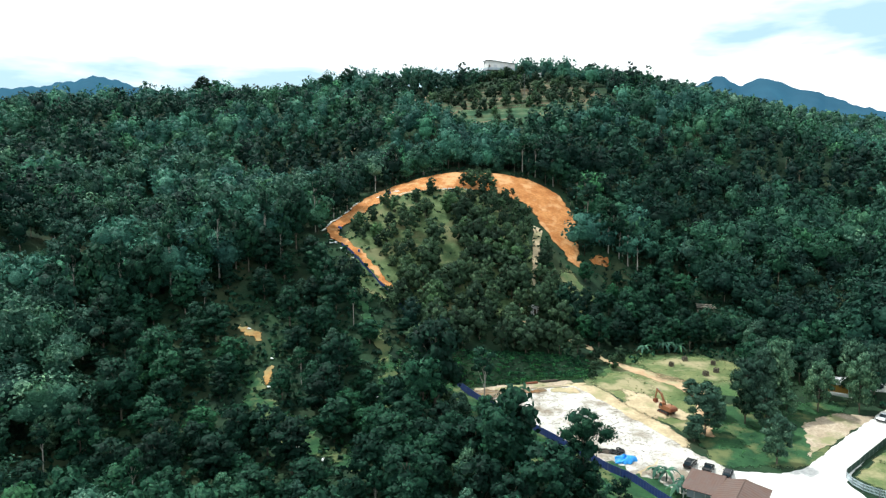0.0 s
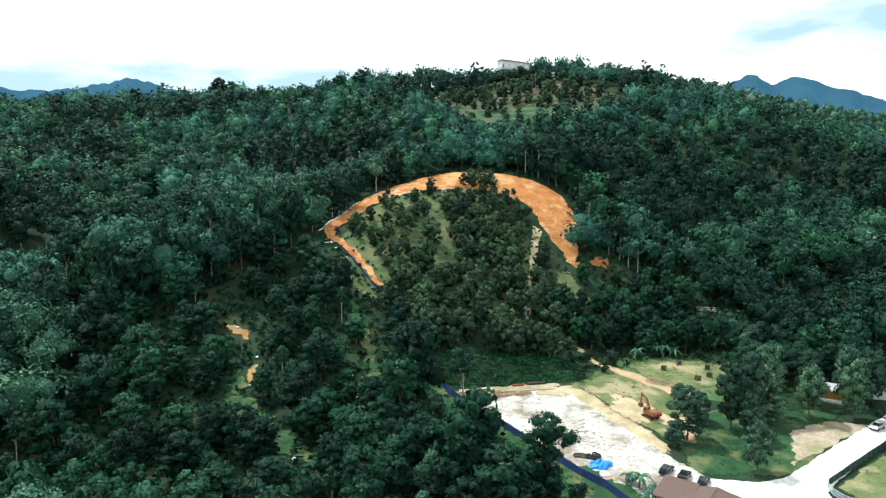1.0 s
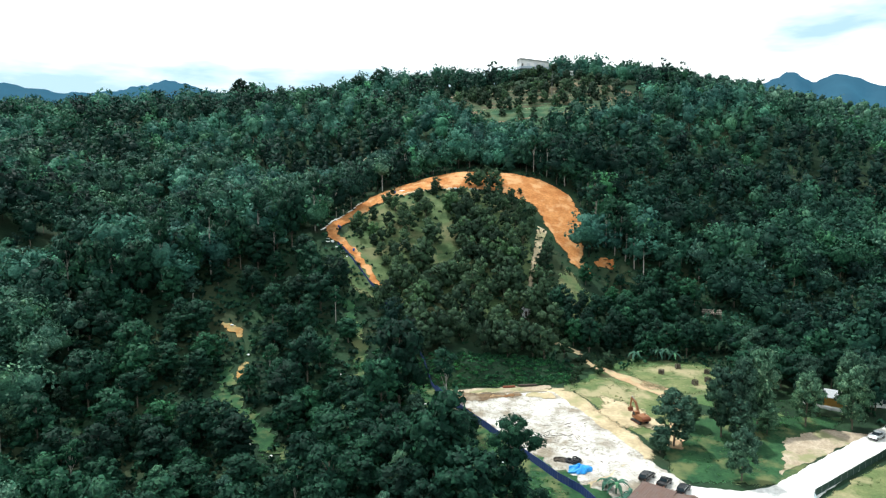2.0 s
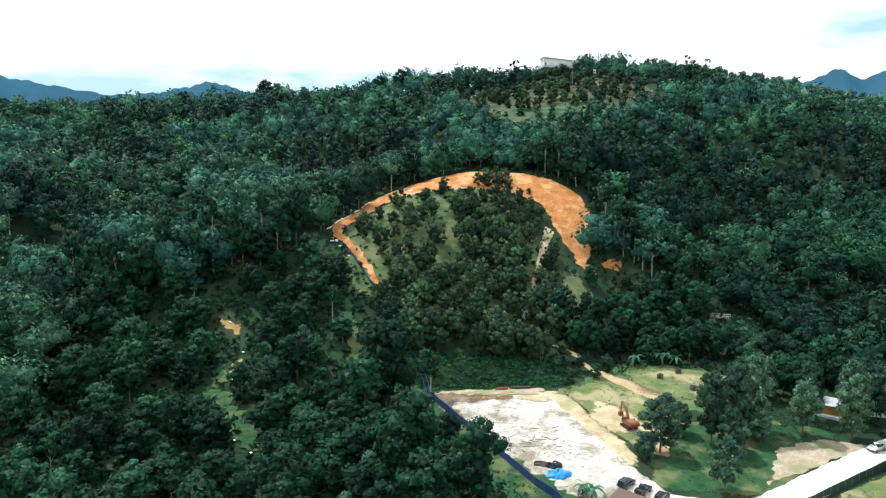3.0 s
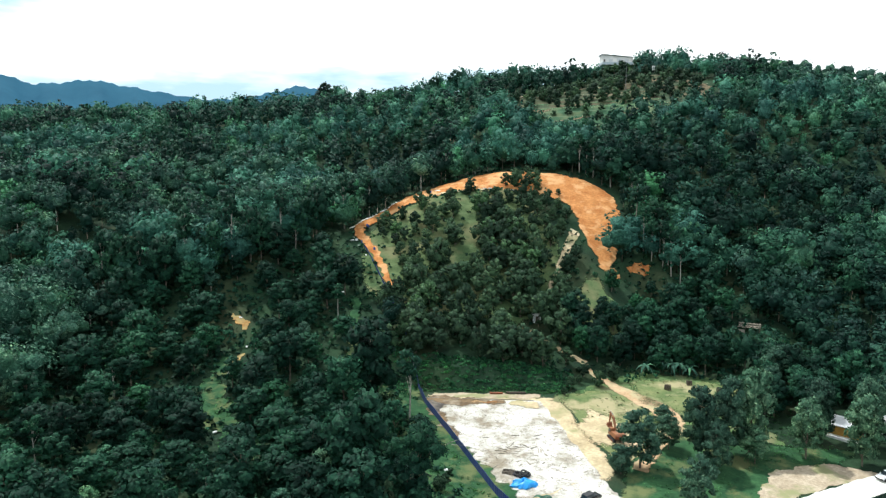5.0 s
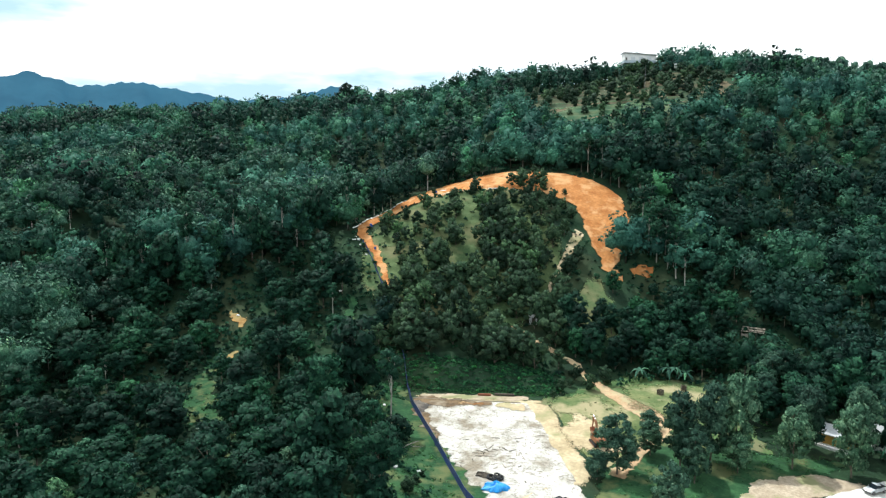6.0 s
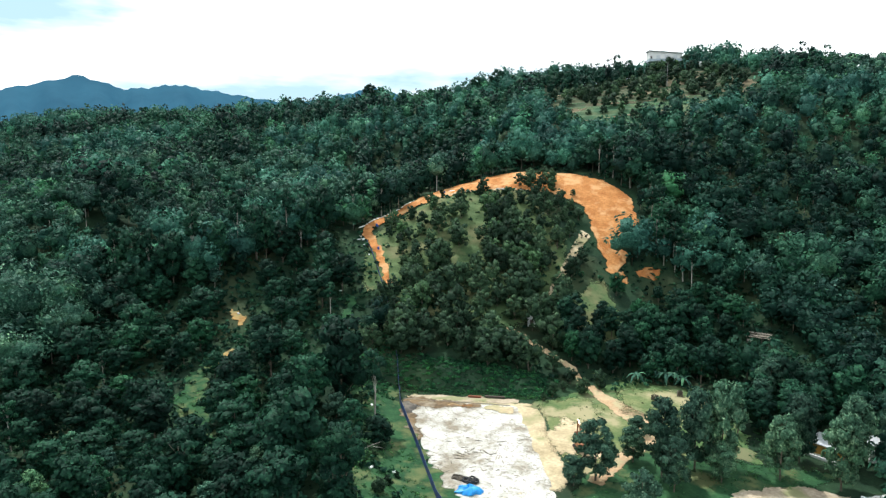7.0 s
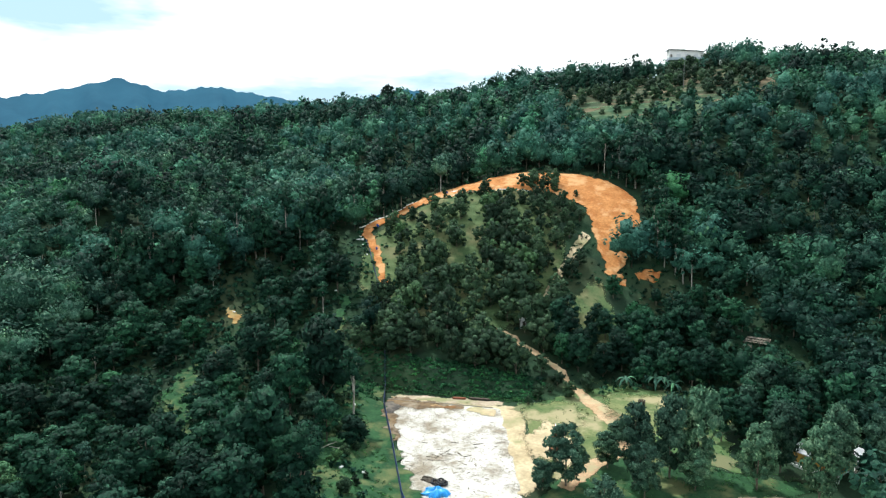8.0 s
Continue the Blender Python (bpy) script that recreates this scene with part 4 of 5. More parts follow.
X, Y = crowd(-420, 330, 90, 330, 7.0, 5.8, wild, 2.8, rng)
keep = rng.random(X.shape) < 0.94
X, Y = X[keep], Y[keep]
near = np.hypot(X - 40, Y - 10) < 330
# pale crowns mostly in the west: leaf colour carries the lit slope
pale = rng.random(X.shape) < np.where(X < -20, 0.22, 0.03)
east = X > 70 + 30 * rng.random(X.shape)
def mixed(name, where, X, Y, leaves, size, kinds, low=1.0):
    """Woods of several kinds of trees that stand in drifts."""
    drift = np.sin(X * 0.045 + 2 * np.sin(Y * 0.021)) + np.sin(Y * 0.06 - X * 0.02) + 1.6 * (rng.random(X.shape) - 0.5)
    cut = np.quantile(drift, [0.28, 0.72])
    which = np.digitize(drift, cut)
    for k, (word, tall, wide, bare, lumps, material, share) in enumerate(kinds):
        pick = which == k
        forest(name + "_" + word, word + " trees in the jungle " + where, X[pick], Y[pick], int(leaves * share), size, tall, wide, bare * low, lumps, material, 5 + 3 * k + len(name), M_BARK, 0.8)


WEST_KINDS = [("dark", 13.5, 4.2, 0.1, 12, M_LEAF_DARK, 1.0), ("green", 11.5, 4.9, 0.08, 12, M_LEAF_FAR, 1.0), ("broad", 13.0, 6.4, 0.2, 16, M_LEAF_HAZED, 1.3)]
NEAR_KINDS = [("dark", 13.5, 4.6, 0.1, 14, M_LEAF_DARK, 1.0), ("green", 11.5, 5.2, 0.08, 15, M_LEAF, 1.0), ("broad", 13.0, 7.0, 0.2, 20, M_LEAF_PALE, 1.5)]
# eastern kinds get darkened leaves in place of the shade on that slope
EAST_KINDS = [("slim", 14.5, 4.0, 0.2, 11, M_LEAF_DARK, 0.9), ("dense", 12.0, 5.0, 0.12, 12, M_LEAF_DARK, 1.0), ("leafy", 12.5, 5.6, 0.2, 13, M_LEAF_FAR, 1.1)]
a, b = near & ~pale & ~east, near & ~pale & east
close = np.hypot(X - 30, Y - 10) < 215
mixed("jungle_near", "on the lower western slope", X[a & close], Y[a & close], 620, 0.62, NEAR_KINDS)
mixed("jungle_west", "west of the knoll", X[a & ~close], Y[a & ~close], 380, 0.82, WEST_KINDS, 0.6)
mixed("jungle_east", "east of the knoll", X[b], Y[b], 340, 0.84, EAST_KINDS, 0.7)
forest("pale_jungle", "pale silvery crowns scattered through the jungle", X[pale], Y[pale], 250, 0.88, 13.0, 4.6, 0.35, 12, M_LEAF_PALE, 6, M_PALEBARK, 0.7)


def in_sight(x, y):
    """Not the far side of the ridge, which nobody sees."""
    return wild(x, y) & ~((y > 560) & (x < 20)) & ~((np.abs(x - 47) < 18) & (y > 470) & (y < 562)) & (x > 95 - 1.68 * (y - 28) - 12)


X2, Y2 = crowd(-700, 420, 330, 450, 8.0, 6.8, in_sight, 2.8, rng)
X4, Y4 = crowd(-800, 420, 450, 620, 8.8, 7.4, in_sight, 2.8, rng)
X3, Y3 = crowd(-60, 480, 620, 960, 14.0, 10.0, in_sight, 2.8, rng)
FX, FY = np.concatenate([X[~near & ~pale], X2]), np.concatenate([Y[~near & ~pale], Y2])
dusk = (FX > 90 + 40 * rng.random(FX.shape)) & (FY < 390) & (FX < 200 + 40 * rng.random(FX.shape))
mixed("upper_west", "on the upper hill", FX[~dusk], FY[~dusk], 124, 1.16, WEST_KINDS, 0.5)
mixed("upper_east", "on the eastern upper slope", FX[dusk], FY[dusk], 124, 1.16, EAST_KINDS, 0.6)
# pale leaf colour here imitates haze over the hill behind
forest("jungle_behind", "trees on the hill behind the ridge, paled for haze", X3, Y3, 34, 1.5, 12.0, 6.0, 0.18, 7, M_LEAF_PALE, 11, M_PALEBARK, 0.8)
# most trees of the eastern ridge get pale leaves as painted haze
fair = (X4 > 150) & (rng.random(X4.shape) < 0.75)
forest("pale_ridge", "trees on the eastern ridge, haze put into pale leaves", X4[fair], Y4[fair], 90, 1.25, 11.0, 5.2, 0.18, 8, M_LEAF_PALE, 14, M_PALEBARK, 0.8)
RX, RY = X4[~fair], Y4[~fair]
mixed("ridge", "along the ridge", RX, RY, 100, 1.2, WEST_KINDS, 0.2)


# scrub under and between the trees, and creepers on the bank
def scrubby(x, y):
    rest = ~((west_of(x, y) > -6) & (y < 200) & (x < 118)) & ~near_line(x, y, RING, 0.2) & ~near_line(x, y, TRACK, 1) & (rng.random(x.shape) < np.where((x < 2) & (y < 240), 0.75, np.where(x > 60, 0.55, 0.3)))
    return rest


SX, SY = np.meshgrid(np.arange(-100, 120, 2.0), np.arange(95, 320, 2.0))
SX = (SX + 1.8 * rng.random(SX.shape)).ravel()
SY = (SY + 1.8 * rng.random(SY.shape)).ravel()
ok = scrubby(SX, SY)
for lane in LANES[:2]:
    ok &= ~(near_line(SX, SY, lane, -0.3) & (rng.random(SX.shape) < 0.8))
ok &= ~(np.hypot((SX - 77) / 18, (SY - 197) / 13) < 1) & ~(np.hypot((SX - 50) / 13, (SY - 190) / 12) < 1) & ~(np.hypot((SX - 49) / 9, (SY - 236) / 16) < 1)
ok &= ~near_line(SX, SY, [(-64, 193, 2), (-58, 191, 4), (-53, 186, 3)], -1.2) & ~near_line(SX, SY, [(-46, 165, 1), (-48, 171, 2), (-47, 178, 1)], 0.0)
ok &= ~((np.hypot((SX - 3) / 31, (SY - 250) / 31) < 1) & (rng.random(SX.shape) < 0.8))
forest("scrub", "low scrub and creepers on the bank and under the trees", SX[ok], SY[ok], 15, 0.75, 1.5, 1.1, 0.0, 3, M_LEAF, 12, M_BARK, 0.9, False)
BX, BY = np.meshgrid(np.arange(-9, 45, 1.1), np.arange(172, 208, 1.1))
BX = (BX + rng.random(BX.shape)).ravel()
BY = (BY + rng.random(BY.shape)).ravel()
ok = (((BX > 2) & (BY > 184 + 0.22 * (BX - 6.5)) & (BY < 195 + 0.22 * (BX - 6.5))) | ((BX < 6) & (west_of(BX, BY) < np.where(BY > 184, 4.0, -1.2)) & (west_of(BX, BY) > -11) & (BY > 176))) & (rng.random(BX.shape) < 0.92)
forest("creepers", "thick green creepers hanging over the bank", BX[ok], BY[ok], 44, 0.36, 0.62, 1.0, 0.0, 3, M_CREEPER, 13, M_BARK, 0.9, False)


# tufts in the grass
def tufts(name, label, spots, material, count, size):
    tx, ty = [], []
    for cx, cy, reach, n in spots:
        a, d = rng.random(n) * 6.283, np.sqrt(rng.random(n)) * reach
        tx.append(cx + d * np.cos(a))
        ty.append(cy + d * np.sin(a))
    tx, ty = np.concatenate(tx), np.concatenate(ty)
    clear = ~near_line(tx, ty, ROAD, 0.5) & ~near_line(tx, ty, TRACK, 0.3) & ~((west_of(tx, ty) > -0.5) & (ty < 183 + 0.19 * (tx - 6.5)) & (tx < 60 - 0.4 * (ty - 150)))
    forest(name, label, tx[clear], ty[clear], count, size, 0.5, 0.55, 0.0, 2, material, 17, M_BARK, 1.0, False)


tufts("grass_tufts", "tufts of green grass on the lawns and lanes", [(-24, 138, 6, 120), (-40, 150, 6, 140), (-15, 168, 5, 90), (-16, 182, 4, 60), (28, 130, 10, 420), (17, 143, 10, 420), (6, 158, 8, 300), (0, 170, 6, 160), (100, 185, 9, 80)] + [(4 + 3.2 * k, 183.6 + 0.62 * k, 1.9, 46) for k in range(13)], M_GRASSLEAF, 9, 0.26)
tufts("dry_tufts", "tufts of dry grass under the orchard trees", [(0, 255, 30, 420), (48, 238, 9, 90), (108, 136, 14, 60)], M_DRYLEAF, 10, 0.22)
tufts("meadow_tufts", "tufts of rough grass on the valley meadow", [(78, 198, 17, 200), (53, 187, 10, 40), (66, 185, 12, 40), (60, 208, 8, 80)], M_DRYLEAF, 10, 0.2)
tufts("lawn_tufts", "tufts of green grass on the shaded lawn", [(74, 150, 10, 160), (88, 166, 8, 120), (100, 171, 8, 120)], M_GRASSLEAF, 10, 0.18)


# the hilltop orchard
def on_top(x, y):
    return np.hypot((x - 43) / 60, (y - 446) / 53) < 1


X, Y = crowd(-24, 108, 390, 500, 9.2, 4.4, on_top, 1.2, rng)
for x, y in zip(X, Y):
    if rng.random() < (0.62 if y > 428 else 0.7):
        put(FAR_FRUIT[rng.integers(3)], x, y, rng.random() * 360, 0.85 + 0.5 * rng.random() if y > 428 else 0.55 + 0.4 * rng.random(), 0.2)
for i in range(16):
    put(FAR_FRUIT[i % 3], 33 + 3.6 * i, 503 + 4 * (i % 3), 61 * i, 0.5 + 0.1 * (i % 4), 0.2)
for i in range(18):
    put(FAR_FRUIT[i % 3], -16 + 2.7 * i, 497 + 3.5 * (i % 3), 47 * i, 0.55 + 0.12 * (i % 4), 0.2)
for i, (x, y) in enumerate([(37, 540), (41, 537), (52, 539), (56, 541), (46, 534), (62, 540), (31, 541)]):
    put(FAR_FRUIT[i % 3], x, y, 57 * i, 1.0 + 0.16 * (i % 3), 0.2)
# tall trees that break the skyline
for x, y, s in [(-187, 520, 1.75), (-179, 524, 1.5), (-194, 526, 1.35), (-74, 519, 1.35), (-92, 522, 1.15), (-60, 516, 0.9), (-250, 508, 1.3), (-130, 520, 0.9), (90, 500, 0.9), (175, 520, 0.9), (-220, 515, 0.9)]:
    put(TREES[int(y) % 4], x, y, 31 * x, s, 0.2)


# ---- materials of the built things ----
def paint(name, colour, rough=0.5, metal=0.0, wear=0.25, scale=1.5, spec=0.4):
    """Paint or sheet with dirt and faded places."""
    m, t, b = mat(name, rough, metal, spec)
    dull = tuple(0.55 * c + 0.06 for c in colour)
    c = ramp(t, noise_node(t, scale, 6.0, 0.65), [(0.35, dull), (0.6, colour)])
    c = blend(t, 1 - wear, c, colour)
    t.links.new(c, b.inputs["Base Color"])
    bump(t, b, noise_node(t, scale * 6, 3.0), 0.15, 0.01)
    return m


M_BLUE = paint("blue_fence_sheet", (0.018, 0.045, 0.2), 0.5, 0.0, 0.5, 0.6)
M_POST = paint("grey_steel", (0.22, 0.23, 0.24), 0.5, 0.6)
M_RAIL = paint("pale_blue_rail", (0.5, 0.6, 0.66), 0.5, 0.1)
M_MESH = paint("dark_green_netting", (0.012, 0.05, 0.036), 0.8, 0.0, 0.4, 0.8)
M_ROOF = paint("brown_roof_sheet", (0.13, 0.078, 0.062), 0.8, 0.0, 0.6, 0.5)
M_WALL = paint("pale_blue_wall", (0.42, 0.5, 0.56), 0.8, 0.0, 0.4)
M_WHITE = paint("white_plaster", (0.78, 0.78, 0.76), 0.8, 0.0, 0.3, 0.3)
M_OCHRE = paint("ochre_wall", (0.5, 0.27, 0.05), 0.8, 0.0, 0.4)
M_ZINC = paint("pale_zinc_sheet", (0.62, 0.64, 0.66), 0.45, 0.3, 0.4)
M_WOOD = paint("weathered_timber", (0.3, 0.26, 0.21), 0.9, 0.0, 0.6, 2.0)
M_DARKWOOD = paint("dark_wet_timber", (0.07, 0.055, 0.04), 0.9, 0.0, 0.5, 2.0)
M_TARP = paint("blue_tarpaulin", (0.01, 0.28, 0.72), 0.35, 0.0, 0.15, 0.8, 0.5)
M_DIGGER = paint("orange_machine_paint", (0.27, 0.1, 0.035), 0.5, 0.0, 0.6, 1.2)
M_RUST = paint("rusty_steel", (0.24, 0.075, 0.035), 0.85, 0.2, 0.6)
M_RUBBER = paint("black_rubber", (0.02, 0.02, 0.022), 0.8)
M_BLACK = paint("black_car_paint", (0.015, 0.017, 0.02), 0.25, 0.0, 0.2, 1.0, 0.5)
M_SILVER = paint("silver_car_paint", (0.74, 0.77, 0.8), 0.3, 0.15, 0.1, 1.0, 0.5)
M_GLASS = paint("tinted_glass", (0.02, 0.035, 0.045), 0.08, 0.0, 0.05, 1.0, 0.6)
M_CHROME = paint("bare_steel", (0.5, 0.5, 0.5), 0.25, 0.9, 0.1)
M_SACK = paint("white_woven_sack", (0.78, 0.78, 0.76), 0.8, 0.0, 0.2, 2.0)
M_DRUM = paint("blue_plastic_drum", (0.02, 0.09, 0.4), 0.4)
M_LAMP = paint("lamp_glass", (0.8, 0.75, 0.65), 0.1)
M_BANANA = foliage("banana_leaves", (0.045, 0.125, 0.085), (0.09, 0.21, 0.145), (0.2, 0.36, 0.26), 0.4, 0.3)


def box(bm, x0, x1, y0, y1, z0, z1, bevel=0.03):
    """A box with softened edges, added to bm."""
    made = bmesh.ops.create_cube(bm, size=1.0)["verts"]
    for v in made:
        v.co = Vector((x0 + (v.co.x + 0.5) * (x1 - x0), y0 + (v.co.y + 0.5) * (y1 - y0), z0 + (v.co.z + 0.5) * (z1 - z0)))
    if bevel:
        edges = list({e for v in made for e in v.link_edges})
        bmesh.ops.bevel(bm, geom=edges, offset=bevel, segments=1, affect="EDGES")
    return bm


def boxed(x0, x1, y0, y1, z0, z1, bevel=0.03):
    return box(bmesh.new(), x0, x1, y0, y1, z0, z1, bevel)


def prism(points, y0, y1, bevel=0.0):
    """An outline in x, z pulled out along y."""
    bm = bmesh.new()
    a = [bm.verts.new((x, y0, z)) for x, z in points]
    b = [bm.verts.new((x, y1, z)) for x, z in points]
    bm.faces.new(a)
    bm.faces.new(list(reversed(b)))
    for i in range(len(points)):
        j = (i + 1) % len(points)
        bm.faces.new((a[j], a[i], b[i], b[j]))
    bmesh.ops.recalc_face_normals(bm, faces=bm.faces)
    if bevel:
        bmesh.ops.bevel(bm, geom=list(bm.edges), offset=bevel, segments=2, affect="EDGES")
    return bm


def tube(a, b, r, sides=8, r2=None):
    bm = bmesh.new()
    limb(bm, a, b, r, r if r2 is None else r2, sides)
    return bm


def wheel(parent, x, y, z, r, w):
    bm = bmesh.new()
    limb(bm, (x, y - w / 2, z), (x, y + w / 2, z), r, r, 14)
    tyre = part("wheel", bm, M_RUBBER, parent)
    bm = bmesh.new()
    s = 1 if y > 0 else -1
    limb(bm, (x, y + s * (w / 2 - 0.02), z), (x, y + s * (w / 2 + 0.03), z), r * 0.55, r * 0.45, 10)
    part("rim", bm, M_CHROME, tyre, "bare steel rim")


def car(name, label, x, y, turn, paintwork, pickup=False):
    """A car along its own x, with cabin, glass, lights and wheels."""
    root = tagged(new(name), label, "car")
    root.matrix_basis = pose(x, y, h1(x, y) + 0.17, 0, 0, turn)
    low = [(-2.3, 0.45), (-2.35, 0.75), (-2.3, 1.0), (0.9, 1.02), (2.1, 0.92), (2.32, 0.7), (2.3, 0.4)]
    part("body", prism(low, -0.9, 0.9, 0.07), paintwork, root)
    cab = [(-0.75, 1.0), (-0.6, 1.62), (0.25, 1.66), (1.05, 1.02)] if pickup else [(-2.2, 1.0), (-1.95, 1.62), (0.3, 1.68), (1.1, 1.02)]
    part("cabin", prism(cab, -0.74, 0.74, 0.06), M_GLASS, root, "dark tinted windows")
    roof = [(-0.62, 1.62), (-0.55, 1.7), (0.2, 1.73), (0.3, 1.66)] if pickup else [(-1.95, 1.63), (-1.85, 1.71), (0.2, 1.75), (0.35, 1.68)]
    part("roof", prism(roof, -0.7, 0.7, 0.02), paintwork, root)
    if pickup:
        part("load_bed", boxed(-2.2, -0.85, -0.75, 0.75, 0.98, 1.05), M_RUBBER, root, "black lined load bed")
        for s in (-1, 1):
            part("bed_side", boxed(-2.3, -0.8, s * 0.82 - 0.06, s * 0.82 + 0.06, 0.98, 1.25), paintwork, root)
        part("tailgate", boxed(-2.34, -2.24, -0.85, 0.85, 0.95, 1.25), paintwork, root)
    for s in (-1, 1):
        part("headlight", boxed(2.2, 2.33, s * 0.65 - 0.16, s * 0.65 + 0.16, 0.68, 0.84), M_LAMP, root, "clear headlight")
        part("tail_light", boxed(-2.39, -2.28, s * 0.74 - 0.1, s * 0.74 + 0.1, 0.72, 0.95), M_RUST, root, "red tail light")
        part("mirror", boxed(0.62, 0.75, s * 0.98 - 0.09, s * 0.98 + 0.09, 1.05, 1.22), paintwork, root)
        for wx in (-1.4, 1.45):
            wheel(root, wx, s * 0.82, 0.36, 0.38, 0.24)
    part("front_bumper", boxed(2.2, 2.42, -0.85, 0.85, 0.36, 0.58, 0.05), M_RUBBER, root, "dark bumper")
    part("windscreen_frame", boxed(0.2, 0.3, -0.72, 0.72, 1.64, 1.7), paintwork, root)
    return root


# ---- yard: machine, heap, boards ----
def excavator(x, y, turn):
    root = tagged(new("excavator"), "orange crawler excavator with folded boom at the yard's edge", "excavator")
    root.matrix_basis = pose(x, y, h1(x, y) + 0.08, 0, 0, turn)
    for s in (-1, 1):
        shape = [(-1.9, 0.35), (-1.6, 0.02), (1.6, 0.02), (1.9, 0.35), (1.6, 0.8), (-1.6, 0.8)]
        track = part("crawler_track", prism(shape, s * 1.15 - 0.3, s * 1.15 + 0.3, 0.05), M_RUBBER, root, "worn black crawler track")
        for k in range(5):
            part("track_roller", tube((-1.3 + 0.65 * k, s * 1.47, 0.3), (-1.3 + 0.65 * k, s * 1.5, 0.3), 0.2, 10), M_RUST, track)
    part("undercarriage", boxed(-1.2, 1.2, -0.9, 0.9, 0.4, 0.95), M_RUST, root, "rusty undercarriage")
    part("slew_ring", tube((0, 0, 0.9), (0, 0, 1.1), 0.8, 16), M_RUBBER, root)
    part("engine_house", prism([(-2.3, 1.1), (-2.35, 2.0), (-2.1, 2.25), (0.1, 2.25), (0.1, 1.1)], -1.3, 1.3, 0.08), M_DIGGER, root)
    part("counterweight", prism([(-2.75, 1.15), (-2.75, 1.9), (-2.3, 2.1), (-2.3, 1.1)], -1.3, 1.3, 0.1), M_RUST, root, "rust-brown counterweight")
    part("deck", boxed(0.1, 1.3, -1.3, 0.1, 1.1, 1.45), M_DIGGER, root)
    cab = part("cab", prism([(0.1, 1.1), (0.1, 2.85), (1.1, 2.85), (1.5, 1.9), (1.5, 1.1)], 0.25, 1.3, 0.05), M_DIGGER, root)
    part("cab_window", prism([(0.3, 1.9), (0.3, 2.7), (1.0, 2.7), (1.3, 1.9)], 0.2, 1.35), M_GLASS, cab, "dark glazing")
    part("cab_windscreen", boxed(1.12, 1.5, 0.38, 1.18, 1.55, 1.9, 0.0), M_GLASS, cab, "dark glazing")
    part("exhaust", tube((-1.3, -0.5, 2.2), (-1.3, -0.5, 2.8), 0.07), M_RUBBER, root)
    boom = bmesh.new()
    limb(boom, (0.6, -0.4, 1.4), (2.3, -0.4, 4.6), 0.34, 0.32, 4)
    limb(boom, (2.2, -0.4, 4.4), (4.0, -0.4, 5.3), 0.32, 0.22, 4)
    part("boom", boom, M_DIGGER, root)
    part("boom_cylinder", tube((1.3, -0.4, 1.5), (2.3, -0.4, 3.9), 0.1), M_CHROME, root, "steel hydraulic cylinder")
    part("stick", tube((3.7, -0.4, 5.5), (4.3, -0.4, 2.6), 0.26, 4, 0.16), M_DIGGER, root)
    part("stick_cylinder", tube((2.6, -0.4, 5.1), (3.8, -0.4, 5.6), 0.09), M_CHROME, root, "steel hydraulic cylinder")
    bucket = part("bucket", prism([(4.0, 2.7), (4.6, 2.5), (4.7, 1.9), (4.2, 1.5), (3.5, 1.6), (3.75, 2.0), (3.8, 2.4)], -0.95, 0.15, 0.03), M_RUST, root, "rusty digging bucket")
    for k in range(4):
        part("bucket_tooth", prism([(3.55, 1.55), (3.3, 1.62), (3.52, 1.68)], -0.9 + 0.3 * k, -0.78 + 0.3 * k), M_CHROME, bucket)


excavator(59.0, 165.8, 118)


def lumpy(seed, rx, ry, rz, folds, n=30, m=12):
    """A draped, folded heap on the ground."""
    r = np.random.default_rng(seed)
    ph = r.random(8) * 6.28
    bm = bmesh.new()
    rows = []
    for j in range(m):
        f = j / (m - 1)
        ring = []
        for i in range(n):
            a = 2 * math.pi * i / n
            w = 1 + folds * (math.sin(5 * a + ph[0] + 3 * f) + 0.6 * math.sin(9 * a + ph[1]) + 0.4 * math.sin(14 * a + ph[2] + 6 * f))
            q = math.sin(f * math.pi / 2) ** 0.8 * w
            z = rz * math.cos(f * math.pi / 2) * (1 + 0.25 * math.sin(2 * a + ph[3]) + 0.18 * math.sin(4 * a + ph[4] + 5 * f))
            ring.append(bm.verts.new((rx * q * math.cos(a), ry * q * math.sin(a), max(z, 0.0))))
        rows.append(ring)
    for j in range(m - 1):
        for i in range(n):
            k = (i + 1) % n
            bm.faces.new((rows[j][i], rows[j][k], rows[j + 1][k], rows[j + 1][i]))
    bm.faces.new(rows[0])
    return bm


def single(name, bm, material, x, y, z, turn, label, category, group="", kind=""):
    ob = part(name, bm, material, None)
    ob.matrix_basis = pose(x, y, z, 0, 0, turn)
    return tagged(ob, label, category, group, kind)


single("tarpaulin", lumpy(3, 2.7, 1.7, 1.05, 0.12, 60, 20), M_TARP, 41.2, 140.3, h1(41.2, 140.3) + 0.1, 20, "bright blue tarpaulin draped over a heap in the yard", "tarpaulin")


